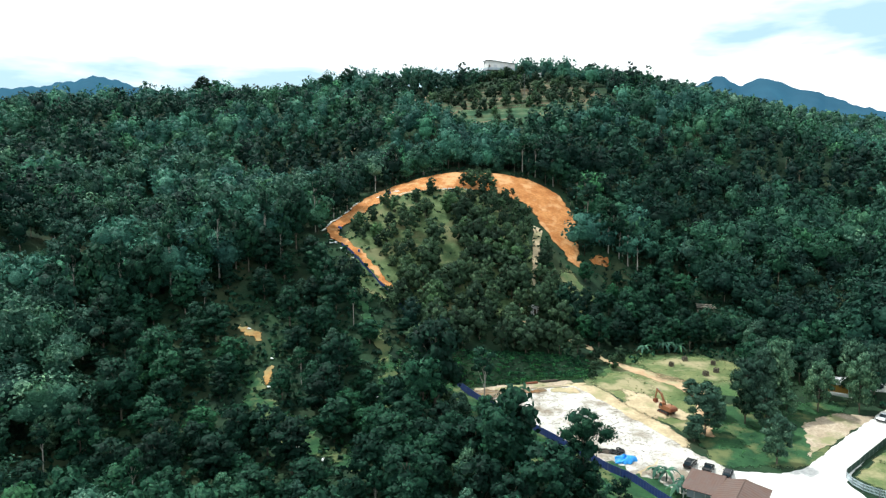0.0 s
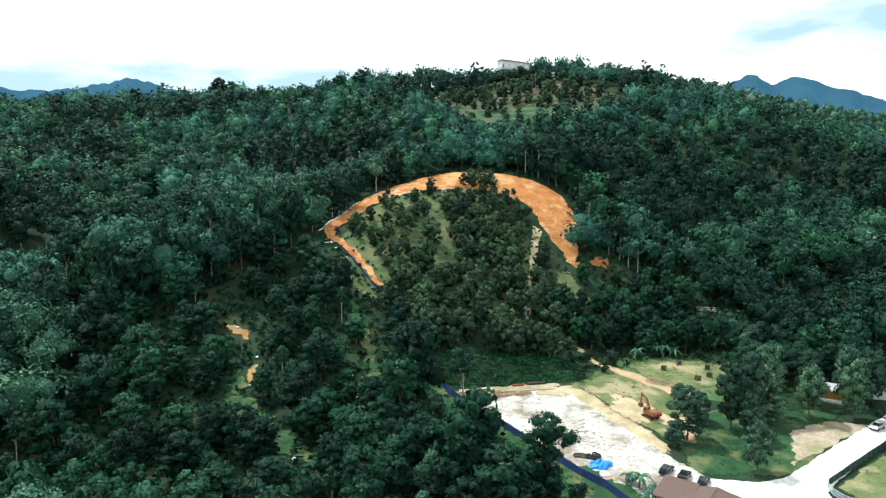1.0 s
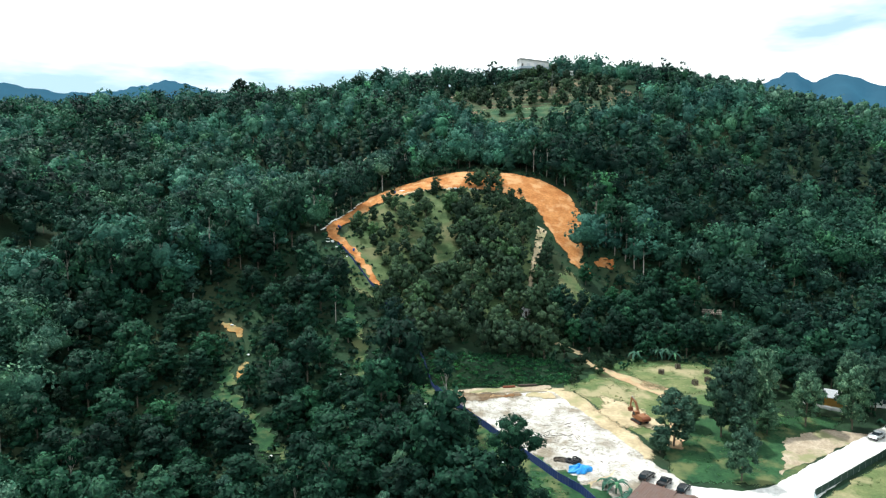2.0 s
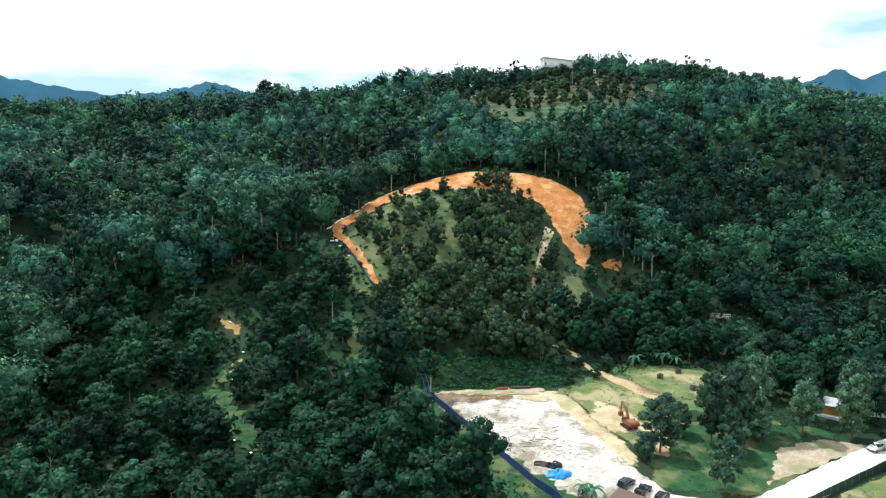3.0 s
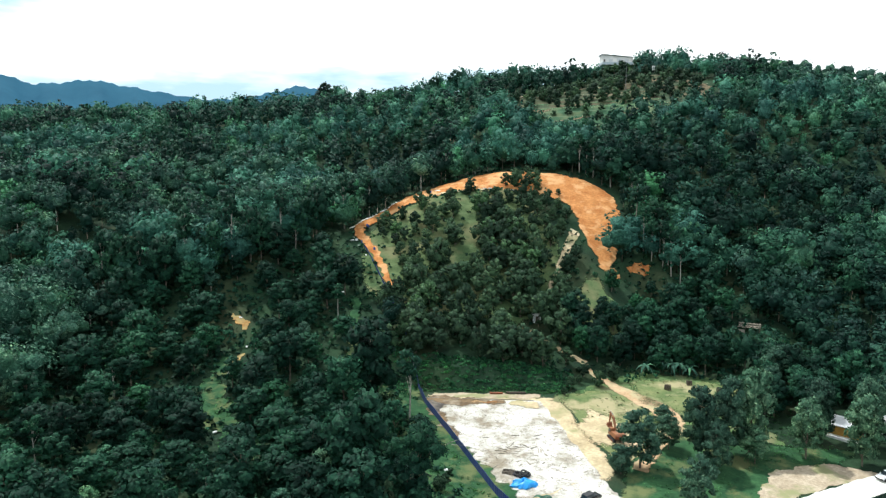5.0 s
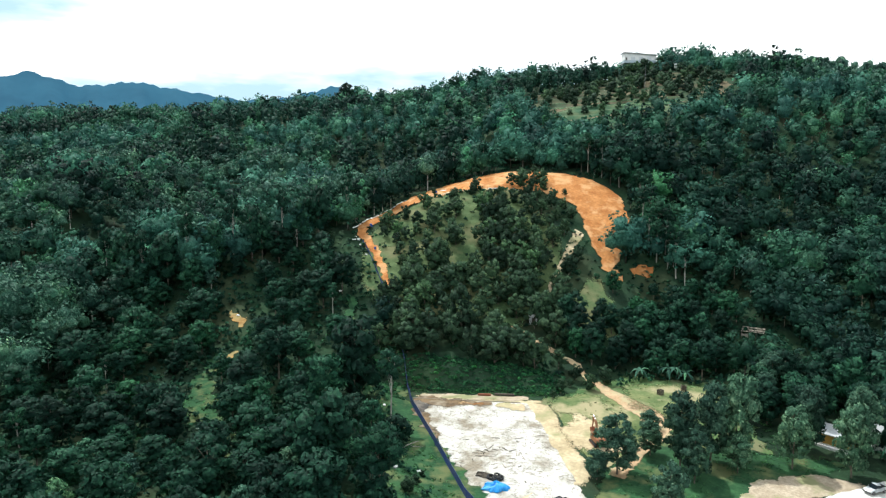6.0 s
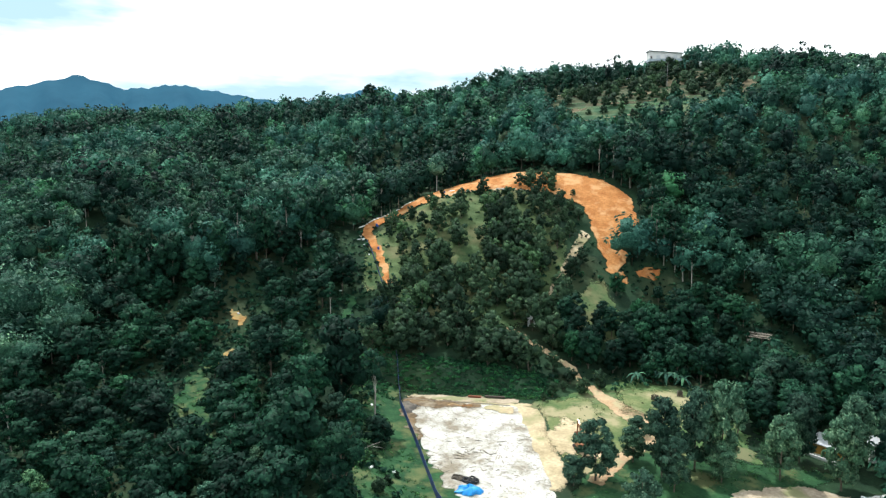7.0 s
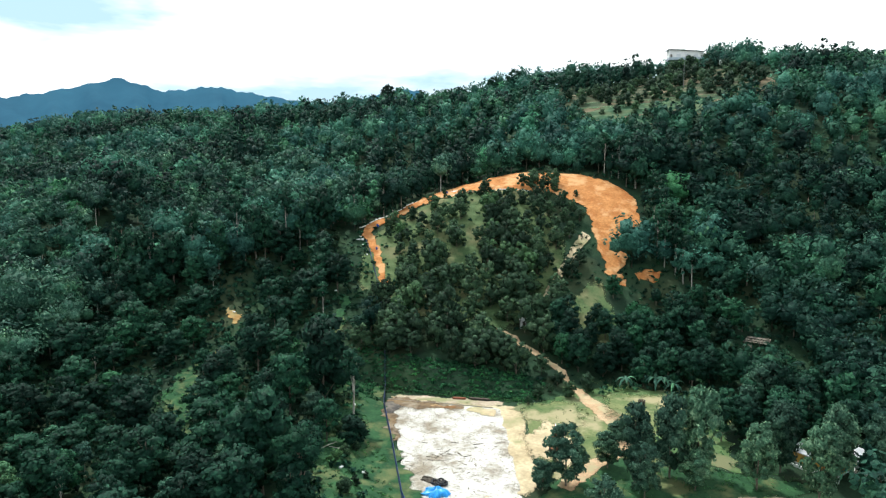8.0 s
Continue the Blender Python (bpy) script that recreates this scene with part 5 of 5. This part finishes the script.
def tyre(x, y, z, rx, ry, r=0.6):
    bm = bmesh.new()
    n, m = 16, 7
    v = [[bm.verts.new(((r + 0.2 * math.cos(b)) * math.cos(a), (r + 0.2 * math.cos(b)) * math.sin(a), 0.17 * math.sin(b))) for b in [2 * math.pi * j / m for j in range(m)]] for a in [2 * math.pi * i / n for i in range(n)]]
    for i in range(n):
        for j in range(m):
            bm.faces.new((v[i][j], v[(i + 1) % n][j], v[(i + 1) % n][(j + 1) % m], v[i][(j + 1) % m]))
    ob = part("tyre", bm, M_RUBBER, None)
    ob.matrix_basis = pose(x, y, z, rx, ry, 0)
    tagged(ob, "old black tyre piled beside the tarpaulin", "tyre", "pile of old tyres")


for k, (dx, dy, dz, tx) in enumerate([(0, 0, 0.3, 5), (0.2, 0.1, 0.65, 8), (1.0, 0.7, 0.3, 0), (1.1, 0.5, 0.65, 12), (-1.2, 0.5, 0.3, 6), (0.5, 0.3, 1.0, 20), (-0.9, 0.3, 0.6, 14)]):
    tyre(40.2 + dx, 143.4 + dy, h1(40.2 + dx, 143.4 + dy) + dz, tx, tx * 0.7, 0.62)
single("dark_heap", lumpy(5, 1.6, 1.0, 0.6, 0.16), M_DARKWOOD, 37.4, 144.5, h1(37.4, 144.5) + 0.08, 0, "heap of dark rotten boards beside the tarpaulin", "debris")

# boards lying about the yard
board_rng = np.random.default_rng(11)
for k in range(60):
    u, v = board_rng.random(2)
    x = 24 + 24 * u + 4 * v
    y = 171 - 24 * v - 0.25 * (x - 30)
    if k > 24:
        x, y = 33 + 11 * u, 149 + 10 * v
    long = 0.8 + 2.0 * board_rng.random() ** 2
    bm = boxed(-long / 2, long / 2, -0.06 - 0.07 * u, 0.06 + 0.07 * u, 0, 0.07, 0.01)
    ob = single("board", bm, (M_DARKWOOD, M_WOOD)[k % 3 > 0], x, y, h1(x, y) + 0.12, board_rng.random() * 180, "loose weathered board lying on the concrete yard", "board", "boards on the yard")
for x, y, long in [(12.6, 179.5, 9.6), (22.6, 181.4, 9.8), (32.4, 183.2, 9.2)]:
    single("timber_kerb", boxed(-long / 2, long / 2, -0.1, 0.1, 0, 0.16, 0.02), M_WOOD, x, y, h1(x, y) + 0.12, 10.5, "dark timber kerb along the back of the yard", "kerb", "kerbs of the yard")
for k, (x, y, long, turn) in enumerate([(26.2, 186, 3.6, 14), (31.5, 187.6, 5.5, 13)]):
    single("steel_beam", prism([(-long / 2, 0), (long / 2, 0), (long / 2, 0.45), (-long / 2, 0.45)], -0.35, 0.35, 0.04), (M_RUST, M_DARKWOOD)[k], x, y, h1(x, y) + 0.16, turn, "rusty steel beam lying at the foot of the bank", "beam", "beams below the bank")


# ---- fences ----
def fence(name, label, rows, gap, tall, thick, sheet_material, post_material, wave=0.0, category="fence"):
    """Posts and panels along a line on the land."""
    rows = np.array(rows, float)
    d = np.concatenate([[0], np.cumsum(np.hypot(*np.diff(rows, axis=0).T))])
    n = int(d[-1] / gap)
    s = np.linspace(0, d[-1], n + 1)
    px, py = np.interp(s, d, rows[:, 0]), np.interp(s, d, rows[:, 1])
    pz = height(px, py)
    root = tagged(new(name), label, category)
    root.matrix_basis = pose(px[0], py[0], pz[0])
    o = np.array([px[0], py[0], pz[0]])
    for i in range(n + 1):
        p = np.array([px[i], py[i], pz[i]]) - o
        part("post", tube((p[0], p[1], p[2] - 0.4), (p[0], p[1], p[2] + tall + 0.12), 0.06, 5), post_material, root)
    for i in range(n):
        a, b = np.array([px[i], py[i], pz[i]]) - o, np.array([px[i + 1], py[i + 1], pz[i + 1]]) - o
        u = (b - a) / np.hypot(*(b - a)[:2])
        side = np.array([-u[1], u[0], 0])
        bm = bmesh.new()
        cols = []
        for k in range(9):
            c = a + (b - a) * k / 8 + side * (wave * (-1) ** k)
            dip = 0.05 * math.sin(i * 1.7 + k * 0.4)
            cols.append([bm.verts.new(c + side * e + np.array([0, 0, z])) for e, z in ((-thick, -0.15), (thick, -0.15), (thick, tall + dip), (-thick, tall + dip))])
        for k in range(8):
            for j in range(4):
                bm.faces.new((cols[k][j], cols[k + 1][j], cols[k + 1][(j + 1) % 4], cols[k][(j + 1) % 4]))
        bm.faces.new(cols[0])
        bm.faces.new(list(reversed(cols[8])))
        bmesh.ops.recalc_face_normals(bm, faces=bm.faces)
        part("panel", bm, sheet_material, root)
    return root


fence("blue_fence", "dark blue sheet-metal hoarding along the edge of the yard", [(46, 120), (40.5, 130.5), (36, 135.5), (22, 156), (9, 174.5), (5.5, 181.5)], 3.0, 2.1, 0.02, M_BLUE, M_POST, 0.03)
fence("hill_fence", "low dark blue sheet fence climbing beside the orchard knoll", [(5.5, 181.5), (-7, 203), (-19, 220), (-29, 232), (-38, 242.5)], 3.0, 1.35, 0.02, M_BLUE, M_POST, 0.03)
fence("netting_fence", "dark green netting fence along the access road", [(87, 133.6), (98, 142.5), (109, 151.2), (126, 164.7)], 2.6, 1.7, 0.02, M_MESH, M_POST, 0.02)


def railing(rows):
    rows = np.array(rows, float)
    root = tagged(new("railing"), "pale blue steel railing fence beside the apron", "fence")
    z0 = h1(*rows[0])
    root.matrix_basis = pose(rows[0, 0], rows[0, 1], z0)
    for i in range(len(rows) - 1):
        a, b = rows[i] - rows[0], rows[i + 1] - rows[0]
        part("post", tube((a[0], a[1], -0.3), (a[0], a[1], 1.7), 0.07, 6), M_POST, root)
        for z in (0.25, 0.9, 1.5):
            part("rail", tube((a[0], a[1], z), (b[0], b[1], z), 0.05, 5), M_RAIL, root)
        for k in range(12):
            c = a + (b - a) * (k + 0.5) / 12
            part("bar", tube((c[0], c[1], 0.1), (c[0], c[1], 1.55), 0.03, 4), M_RAIL, root)


railing([(86.4, 132.6), (86.0, 129.9), (86.6, 127.3), (88.4, 125), (90.7, 122.6), (93, 120)])


# ---- bungalow ----
def bungalow():
    root = tagged(new("bungalow"), "low bungalow with brown sheet roofs and pale blue walls", "house")
    z = h1(58, 124)
    root.matrix_basis = pose(50.6, 132.6, z, 0, 0, -34.5)
    # own x runs along the rear eave, own y towards the rear
    part("wall", boxed(3.2, 9.0, -6.6, -0.7, 0, 2.7), M_WALL, root, "pale blue plastered wall")
    part("wing_wall", boxed(9.1, 17.2, -11.0, -0.6, 0, 2.8), M_WALL, root, "pale blue plastered wall")
    shed = bmesh.new()
    top, low, n = 3.55, 2.75, 26
    rows = [[shed.verts.new((2.4 + 6.9 * i / n, y, zz + 0.03 * (-1) ** i)) for i in range(n + 1)] for y, zz in ((0.3, top), (-8.2, low), (-8.2, low - 0.1), (0.3, top - 0.1))]
    for j in range(4):
        for i in range(n):
            shed.faces.new((rows[j][i], rows[j][i + 1], rows[(j + 1) % 4][i + 1], rows[(j + 1) % 4][i]))
    for k in (0, n):
        shed.faces.new([rows[j][k] for j in range(4)])
    bmesh.ops.recalc_face_normals(shed, faces=shed.faces)
    part("shed_roof", shed, M_ROOF, root)
    for side in (-1, 1):
        bm = bmesh.new()
        n = 24
        rows = []
        for dx, zz in ((0.0, 4.7), (4.75 * side, 2.95), (4.75 * side, 2.83), (0.0, 4.58)):
            rows.append([bm.verts.new((13.1 + dx, 0.4 - 12.2 * i / n - (2.6 * (1 - i / n) ** 14 if dx == 0 else 0), zz + 0.025 * (-1) ** i)) for i in range(n + 1)])
        for j in range(4):
            for i in range(n):
                bm.faces.new((rows[j][i], rows[j][i + 1], rows[(j + 1) % 4][i + 1], rows[(j + 1) % 4][i]))
        for k in (0, n):
            bm.faces.new([rows[j][k] for j in range(4)])
        bmesh.ops.recalc_face_normals(bm, faces=bm.faces)
        part("wing_roof", bm, M_ROOF, root)
    hip = bmesh.new()
    a = [hip.verts.new(p) for p in ((8.35, 0.42, 2.93), (17.85, 0.42, 2.93), (13.1, -2.2, 4.7))]
    b = [hip.verts.new(v.co + Vector((0, -0.05, -0.12))) for v in a]
    hip.faces.new(a)
    hip.faces.new(list(reversed(b)))
    for i in range(3):
        hip.faces.new((a[i], b[i], b[(i + 1) % 3], a[(i + 1) % 3]))
    part("hip_roof", hip, M_ROOF, root)
    part("ridge_cap", tube((13.1, -2.2, 4.72), (13.1, -11.8, 4.72), 0.12, 6), M_ROOF, root)
    for x in (2.8, 4.9, 7.0, 9.0):
        part("veranda_post", tube((x, -7.8, -0.2), (x, -7.8, 2.75), 0.09, 6), M_WHITE, root, "white veranda post")
    for x in (10.5, 13.5):
        w = part("window", boxed(x, x + 1.4, -0.66, -0.5, 1.0, 2.1), M_WHITE, root)
        part("pane", boxed(x + 0.1, x + 1.3, -0.52, -0.46, 1.1, 2.0, 0.0), M_GLASS, w, "dark glass")
    d = part("door", boxed(5.0, 5.9, -0.75, -0.62, 0, 2.05), M_WOOD, root, "timber door")
    part("door_handle", tube((5.75, -0.6, 1.0), (5.75, -0.52, 1.0), 0.04, 6), M_CHROME, d)
    w = part("window", boxed(17.12, 17.28, -5.0, -3.4, 1.0, 2.1), M_WHITE, root)
    part("pane", boxed(17.24, 17.32, -4.9, -3.5, 1.1, 2.0, 0.0), M_GLASS, w, "dark glass")


bungalow()
car("jeep", "black off-road car parked behind the bungalow", 54.9, 137.8, 52, M_BLACK)
car("jeep", "black pickup parked behind the bungalow", 58.0, 135.6, 56, M_BLACK, True)
car("jeep", "black off-road car parked behind the bungalow", 61.2, 133.2, 58, M_BLACK)
car("pickup", "silver pickup truck parked on the white road", 113.4, 161.2, 216, M_SILVER, True)


# ---- houses behind the trees ----
def shop(name, label, x, y, turn, long, deep, tall, wall_material, roof_material, lean=0.5, windows=3, raised=-0.3):
    root = tagged(new(name), label, "house")
    root.matrix_basis = pose(x, y, h1(x, y) + raised, 0, 0, turn)
    part("wall", boxed(-long / 2, long / 2, -deep / 2, deep / 2, 0, tall), wall_material, root)
    part("roof", prism([(-deep / 2 - 0.7, tall + 0.02), (deep / 2 + 0.7, tall + 0.02 + lean), (deep / 2 + 0.7, tall + 0.2 + lean), (-deep / 2 - 0.7, tall + 0.2)], -long / 2 - 0.6, long / 2 + 0.6), roof_material, root).matrix_basis = pose(0, 0, 0, 0, 0, 90)
    part("plinth", boxed(-long / 2 - 0.15, long / 2 + 0.15, -deep / 2 - 0.15, deep / 2 + 0.15, -0.3, 0.5), M_WHITE, root, "white painted plinth")
    for k in range(windows):
        c = -long / 2 + long * (k + 0.5) / windows
        w = part("window", boxed(c - 0.6, c + 0.6, -deep / 2 - 0.06, -deep / 2 + 0.05, 1.1, min(2.3, tall - 0.3)), M_WHITE, root)
        part("pane", boxed(c - 0.5, c + 0.5, -deep / 2 - 0.09, -deep / 2 - 0.03, 1.2, min(2.2, tall - 0.4), 0.0), M_GLASS, w, "dark glass")
    return root


def hilltop_house(x, y, turn):
    """A long house whose single roof falls along its length."""
    root = tagged(new("hilltop_house"), "large white house with a single-pitch pale roof on the hilltop", "house")
    root.matrix_basis = pose(x, y, h1(x, y) + 8.6, 0, 0, turn)
    part("wall", prism([(-12, 0), (12, 0), (12, 4.4), (-12, 6.2)], -4.5, 4.5, 0.05), M_WHITE, root)
    part("roof", prism([(-13, 6.32), (13, 4.37), (13, 4.62), (-13, 6.57)], -5.4, 5.4), M_ZINC, root, "pale zinc roof with deep eaves")
    # dark strip added as the shadow line below the roof
    part("eaves_shade", prism([(-13.02, 6.0), (13.02, 4.05), (13.02, 4.35), (-13.02, 6.3)], -5.46, -5.38), M_DARKWOOD, root, "dark strip painting the shadow line under the eaves")
    part("plinth", boxed(-12.2, 12.2, -4.7, 4.7, -1.3, 0.5), M_WALL, root, "grey plinth")
    for k in range(3):
        c = -5.5 + 6.2 * k
        part("shutter", boxed(c - 1.5, c + 1.5, -4.56, -4.45, 0.6, 3.0), M_ZINC, root, "grey roller shutter")
    part("door", boxed(-11.2, -10.0, -4.56, -4.45, 0.5, 2.6), M_DARKWOOD, root, "dark timber door")


shop("store", "low ochre store with a zinc roof among the trees", 111.6, 182.2, -32, 9.5, 5.0, 2.8, M_OCHRE, M_ZINC, 0.4, 0)
shop("cottage", "white cottage with a zinc roof behind the trees", 123, 184, -10, 9.0, 7.0, 3.0, M_WHITE, M_ZINC, 0.6)
single("low_wall", boxed(-5.6, 5.6, -0.15, 0.15, 0, 0.8), M_WHITE, 109.8, 178.2, h1(109.8, 178.2) - 0.1, -32, "low white wall in front of the ochre store", "wall")
hilltop_house(46.5, 553, 19)
single("house_terrace", boxed(-15, 15, -7, 7, -5, 7.35, 0.2), M_BARE, 46.5, 553, h1(46.5, 553), 19, "levelled earth terrace under the hilltop house", "terrace", kind="structure")
single("mast", tube((0, 0, -0.5), (0, 0, 17), 0.16, 8, 0.07), M_POST, 55.5, 456, h1(55.5, 456), 0, "slender steel mast in the hilltop orchard", "mast")
single("garden_hut", boxed(-2.5, 2.5, -1.5, 1.5, -0.3, 2.6), M_WHITE, 75, 508, h1(75, 508) + 2.5, 0, "small white hut near the hilltop", "hut")


def timber_shed(x, y, turn):
    root = tagged(new("timber_shed"), "open timber shed with pale roof battens in the jungle", "shed")
    root.matrix_basis = pose(x, y, h1(x, y), 0, 0, turn)
    for px in (-3, -1, 1.2, 3.3):
        for py in (-1.6, 1.6):
            part("post", tube((px, py, -0.4), (px, py, 2.4 + 0.2 * py), 0.1, 6), M_DARKWOOD, root)
    for k in range(7):
        y0 = -2.1 + 0.62 * k
        part("batten", boxed(-3.2, 3.6, y0, y0 + (0.42 if k % 3 else 0.28), 2.45 + 0.12 * k, 2.52 + 0.12 * k, 0.01), (M_WOOD, M_DARKWOOD, M_WOOD)[k % 3], root)
    part("board_wall", boxed(-3.0, -1.0, -1.7, -1.6, 0.2, 1.6), M_WOOD, root, "weathered boarded front")


timber_shed(99.5, 243, -14)


def hut(x, y, turn):
    root = tagged(new("orchard_hut"), "little pale hut at the foot of the orchard", "hut")
    root.matrix_basis = pose(x, y, h1(x, y), 0, 0, turn)
    part("wall", boxed(-1.3, 1.3, -1.0, 1.0, -0.4, 2.3), M_ZINC, root)
    part("roof", prism([(-1.7, 2.32), (0, 3.2), (1.7, 2.32)], -1.4, 1.4), M_ZINC, root, "pale zinc roof")
    part("door", boxed(-0.4, 0.4, -1.06, -0.98, 0, 1.9), M_DARKWOOD, root, "dark timber door")


hut(32, 224.5, 10)


# ---- small things ----
def crate(x, y, turn, s=1.0):
    root = tagged(new("seedling_crate"), "brown slatted seedling crate standing on the grass", "crate", "crates on the clearing")
    root.matrix_basis = pose(x, y, h1(x, y) + 0.1, 0, 0, turn)
    for a in (-0.6, 0.6):
        for b in (-0.6, 0.6):
            part("corner_post", boxed(a - 0.06, a + 0.06, b - 0.06, b + 0.06, 0, 1.5 * s, 0.01), M_WOOD, root)
    for k in range(5):
        z = 0.1 + 0.28 * k * s
        for a in (-0.66, 0.66):
            part("slat", boxed(-0.66, 0.66, a - 0.03, a + 0.03, z, z + 0.2, 0.01), M_DARKWOOD, root)
            part("slat", boxed(a - 0.03, a + 0.03, -0.63, 0.63, z, z + 0.2, 0.01), M_DARKWOOD, root)


for x, y in [(72.3, 200.4), (78.4, 205.5), (84.3, 195.0), (86, 201.5), (80, 192.4)]:
    crate(x, y, 7 * x)

sack_rng = np.random.default_rng(5)


def sack(x, y, turn, label="white woven sack of soil lying on the ground", group="sacks along the terrace"):
    bm = boxed(-0.55, 0.55, -0.34, 0.34, 0, 0.36, 0.14)
    single("sack", bm, M_SACK, x, y, h1(x, y) + 0.25, turn, label, "sack", group)


for f in np.sort(sack_rng.random(64)):
    x = np.interp(f, [0, 0.35, 1], [-47.2, -44.8, -36.4])
    y = np.interp(f, [0, 0.35, 1], [253, 262.5, 281])
    sack(x + 0.5 * sack_rng.random(), y, 65 + 25 * sack_rng.random())
for f in np.sort(sack_rng.random(8)):
    sack(-45 + 13 * f + sack_rng.random(), 246 - 14 * f + 2 * sack_rng.random(), sack_rng.random() * 180)
for x, y in [(-48.4, 179.3), (-46.1, 166.8), (-20.3, 175.4), (-32.8, 214), (-58.5, 192), (-17, 165), (16, 146), (9, 158), (-26, 135), (-33, 141), (-12, 175), (20, 138), (24.5, 140), (4, 168)]:
    sack(x, y, x * 31, "white plastic bag lying among the trees", "bags among the trees")
for f in np.linspace(0, 1, 9):
    single("block", boxed(-0.9, 0.9, -0.25, 0.25, 0, 0.5, 0.03), M_SACK, -6 + 18 * f, 285.6 + 2.2 * f + 0.6 * math.sin(9 * f), h1(-6 + 18 * f, 285.6 + 2.2 * f) + 0.2, 8, "pale concrete block along the terrace edge", "block", "blocks along the terrace")
for x, y in [(-41, 256), (-40.2, 255.2), (-23.1, 284.8), (-31, 238.5)]:
    bm = bmesh.new()
    limb(bm, (0, 0, 0), (0, 0, 1.0), 0.36, 0.36, 12)
    limb(bm, (0, 0, 0.3), (0, 0, 0.36), 0.39, 0.39, 12)
    limb(bm, (0, 0, 0.65), (0, 0, 0.71), 0.39, 0.39, 12)
    single("drum", bm, M_DRUM, x, y, h1(x, y) + 0.28, 0, "blue plastic drum on the orange terrace", "drum", "drums on the terrace")
for x, y in [(-27, 281.5), (-20, 286.5)]:
    single("white_sheet", lumpy(int(-x), 1.7, 0.7, 0.3, 0.1), M_SACK, x, y, h1(x, y) + 0.3, 25, "crumpled white sheet on the orange terrace", "sheet", "sheets on the terrace")


def banana(x, y, turn, tall, n, seed):
    r = np.random.default_rng(seed)
    root = tagged(new("banana_plant"), "banana plant with broad arching leaves", "plant", "banana plants")
    root.matrix_basis = pose(x, y, h1(x, y), 0, 0, turn)
    part("stem", tube((0, 0, -0.3), (0, 0, tall * 0.55), 0.2, 8, 0.12), M_BANANA, root)
    for k in range(n):
        a = 2 * math.pi * k / n + r.random() * 0.5
        long, rise = tall * (0.55 + 0.2 * r.random()), 0.9 - 0.5 * r.random()
        bm = bmesh.new()
        rows = []
        for i in range(9):
            f = i / 8
            out = long * f * 0.85
            z = tall * 0.5 + long * (rise * f * 1.3 - 1.1 * f * f)
            w = 0.42 * math.sin(math.pi * min(0.97, f * 0.95 + 0.08)) ** 0.6
            c, s = math.cos(a), math.sin(a)
            rows.append([bm.verts.new((out * c - e * w * s, out * s + e * w * c, z - abs(e) * 0.14 + 0.02 * (-1) ** i * e)) for e in (-1, 0, 1)])
        for i in range(8):
            for j in range(2):
                bm.faces.new((rows[i][j], rows[i][j + 1], rows[i + 1][j + 1], rows[i + 1][j]))
        part("leaf", bm, M_BANANA, root)


for k, (x, y, tall) in enumerate([(66.4, 210.6, 5.6), (74, 213, 6.4), (76.5, 214, 6.0), (71.5, 214.5, 5.6), (79, 212.5, 5.0), (47.5, 131.5, 4.6), (49.5, 127.5, 4.4), (47.5, 125.8, 4.0), (52.5, 119.5, 4.5), (45.8, 133.5, 3.6)]):
    banana(x, y, 40 * k, tall, 8 + k % 3, 30 + k)


def dead_tree(x, y):
    r = np.random.default_rng(4)
    bm = bmesh.new()
    limb(bm, (0, 0, -0.5), (0.6, 0.3, 4.5), 0.2, 0.12, 6)
    for k in range(14):
        a = 2.4 * k
        z = 2.0 + 2.4 * k / 14
        q = 1.4 + 1.6 * r.random()
        tip = (0.5 + q * math.cos(a), 0.3 + q * math.sin(a), z + 1.2 * r.random())
        limb(bm, (0.13 * z, 0.06 * z, z), tip, 0.08, 0.03, 5, 0.2)
        limb(bm, tip, (tip[0] + 0.9 * math.cos(a + 0.7), tip[1] + 0.9 * math.sin(a + 0.7), tip[2] + 0.5), 0.03, 0.015, 4)
    single("dead_tree", bm, M_PALEBARK, x, y, h1(x, y), 0, "bleached bare branches of a dead tree", "tree")


dead_tree(4, 152)
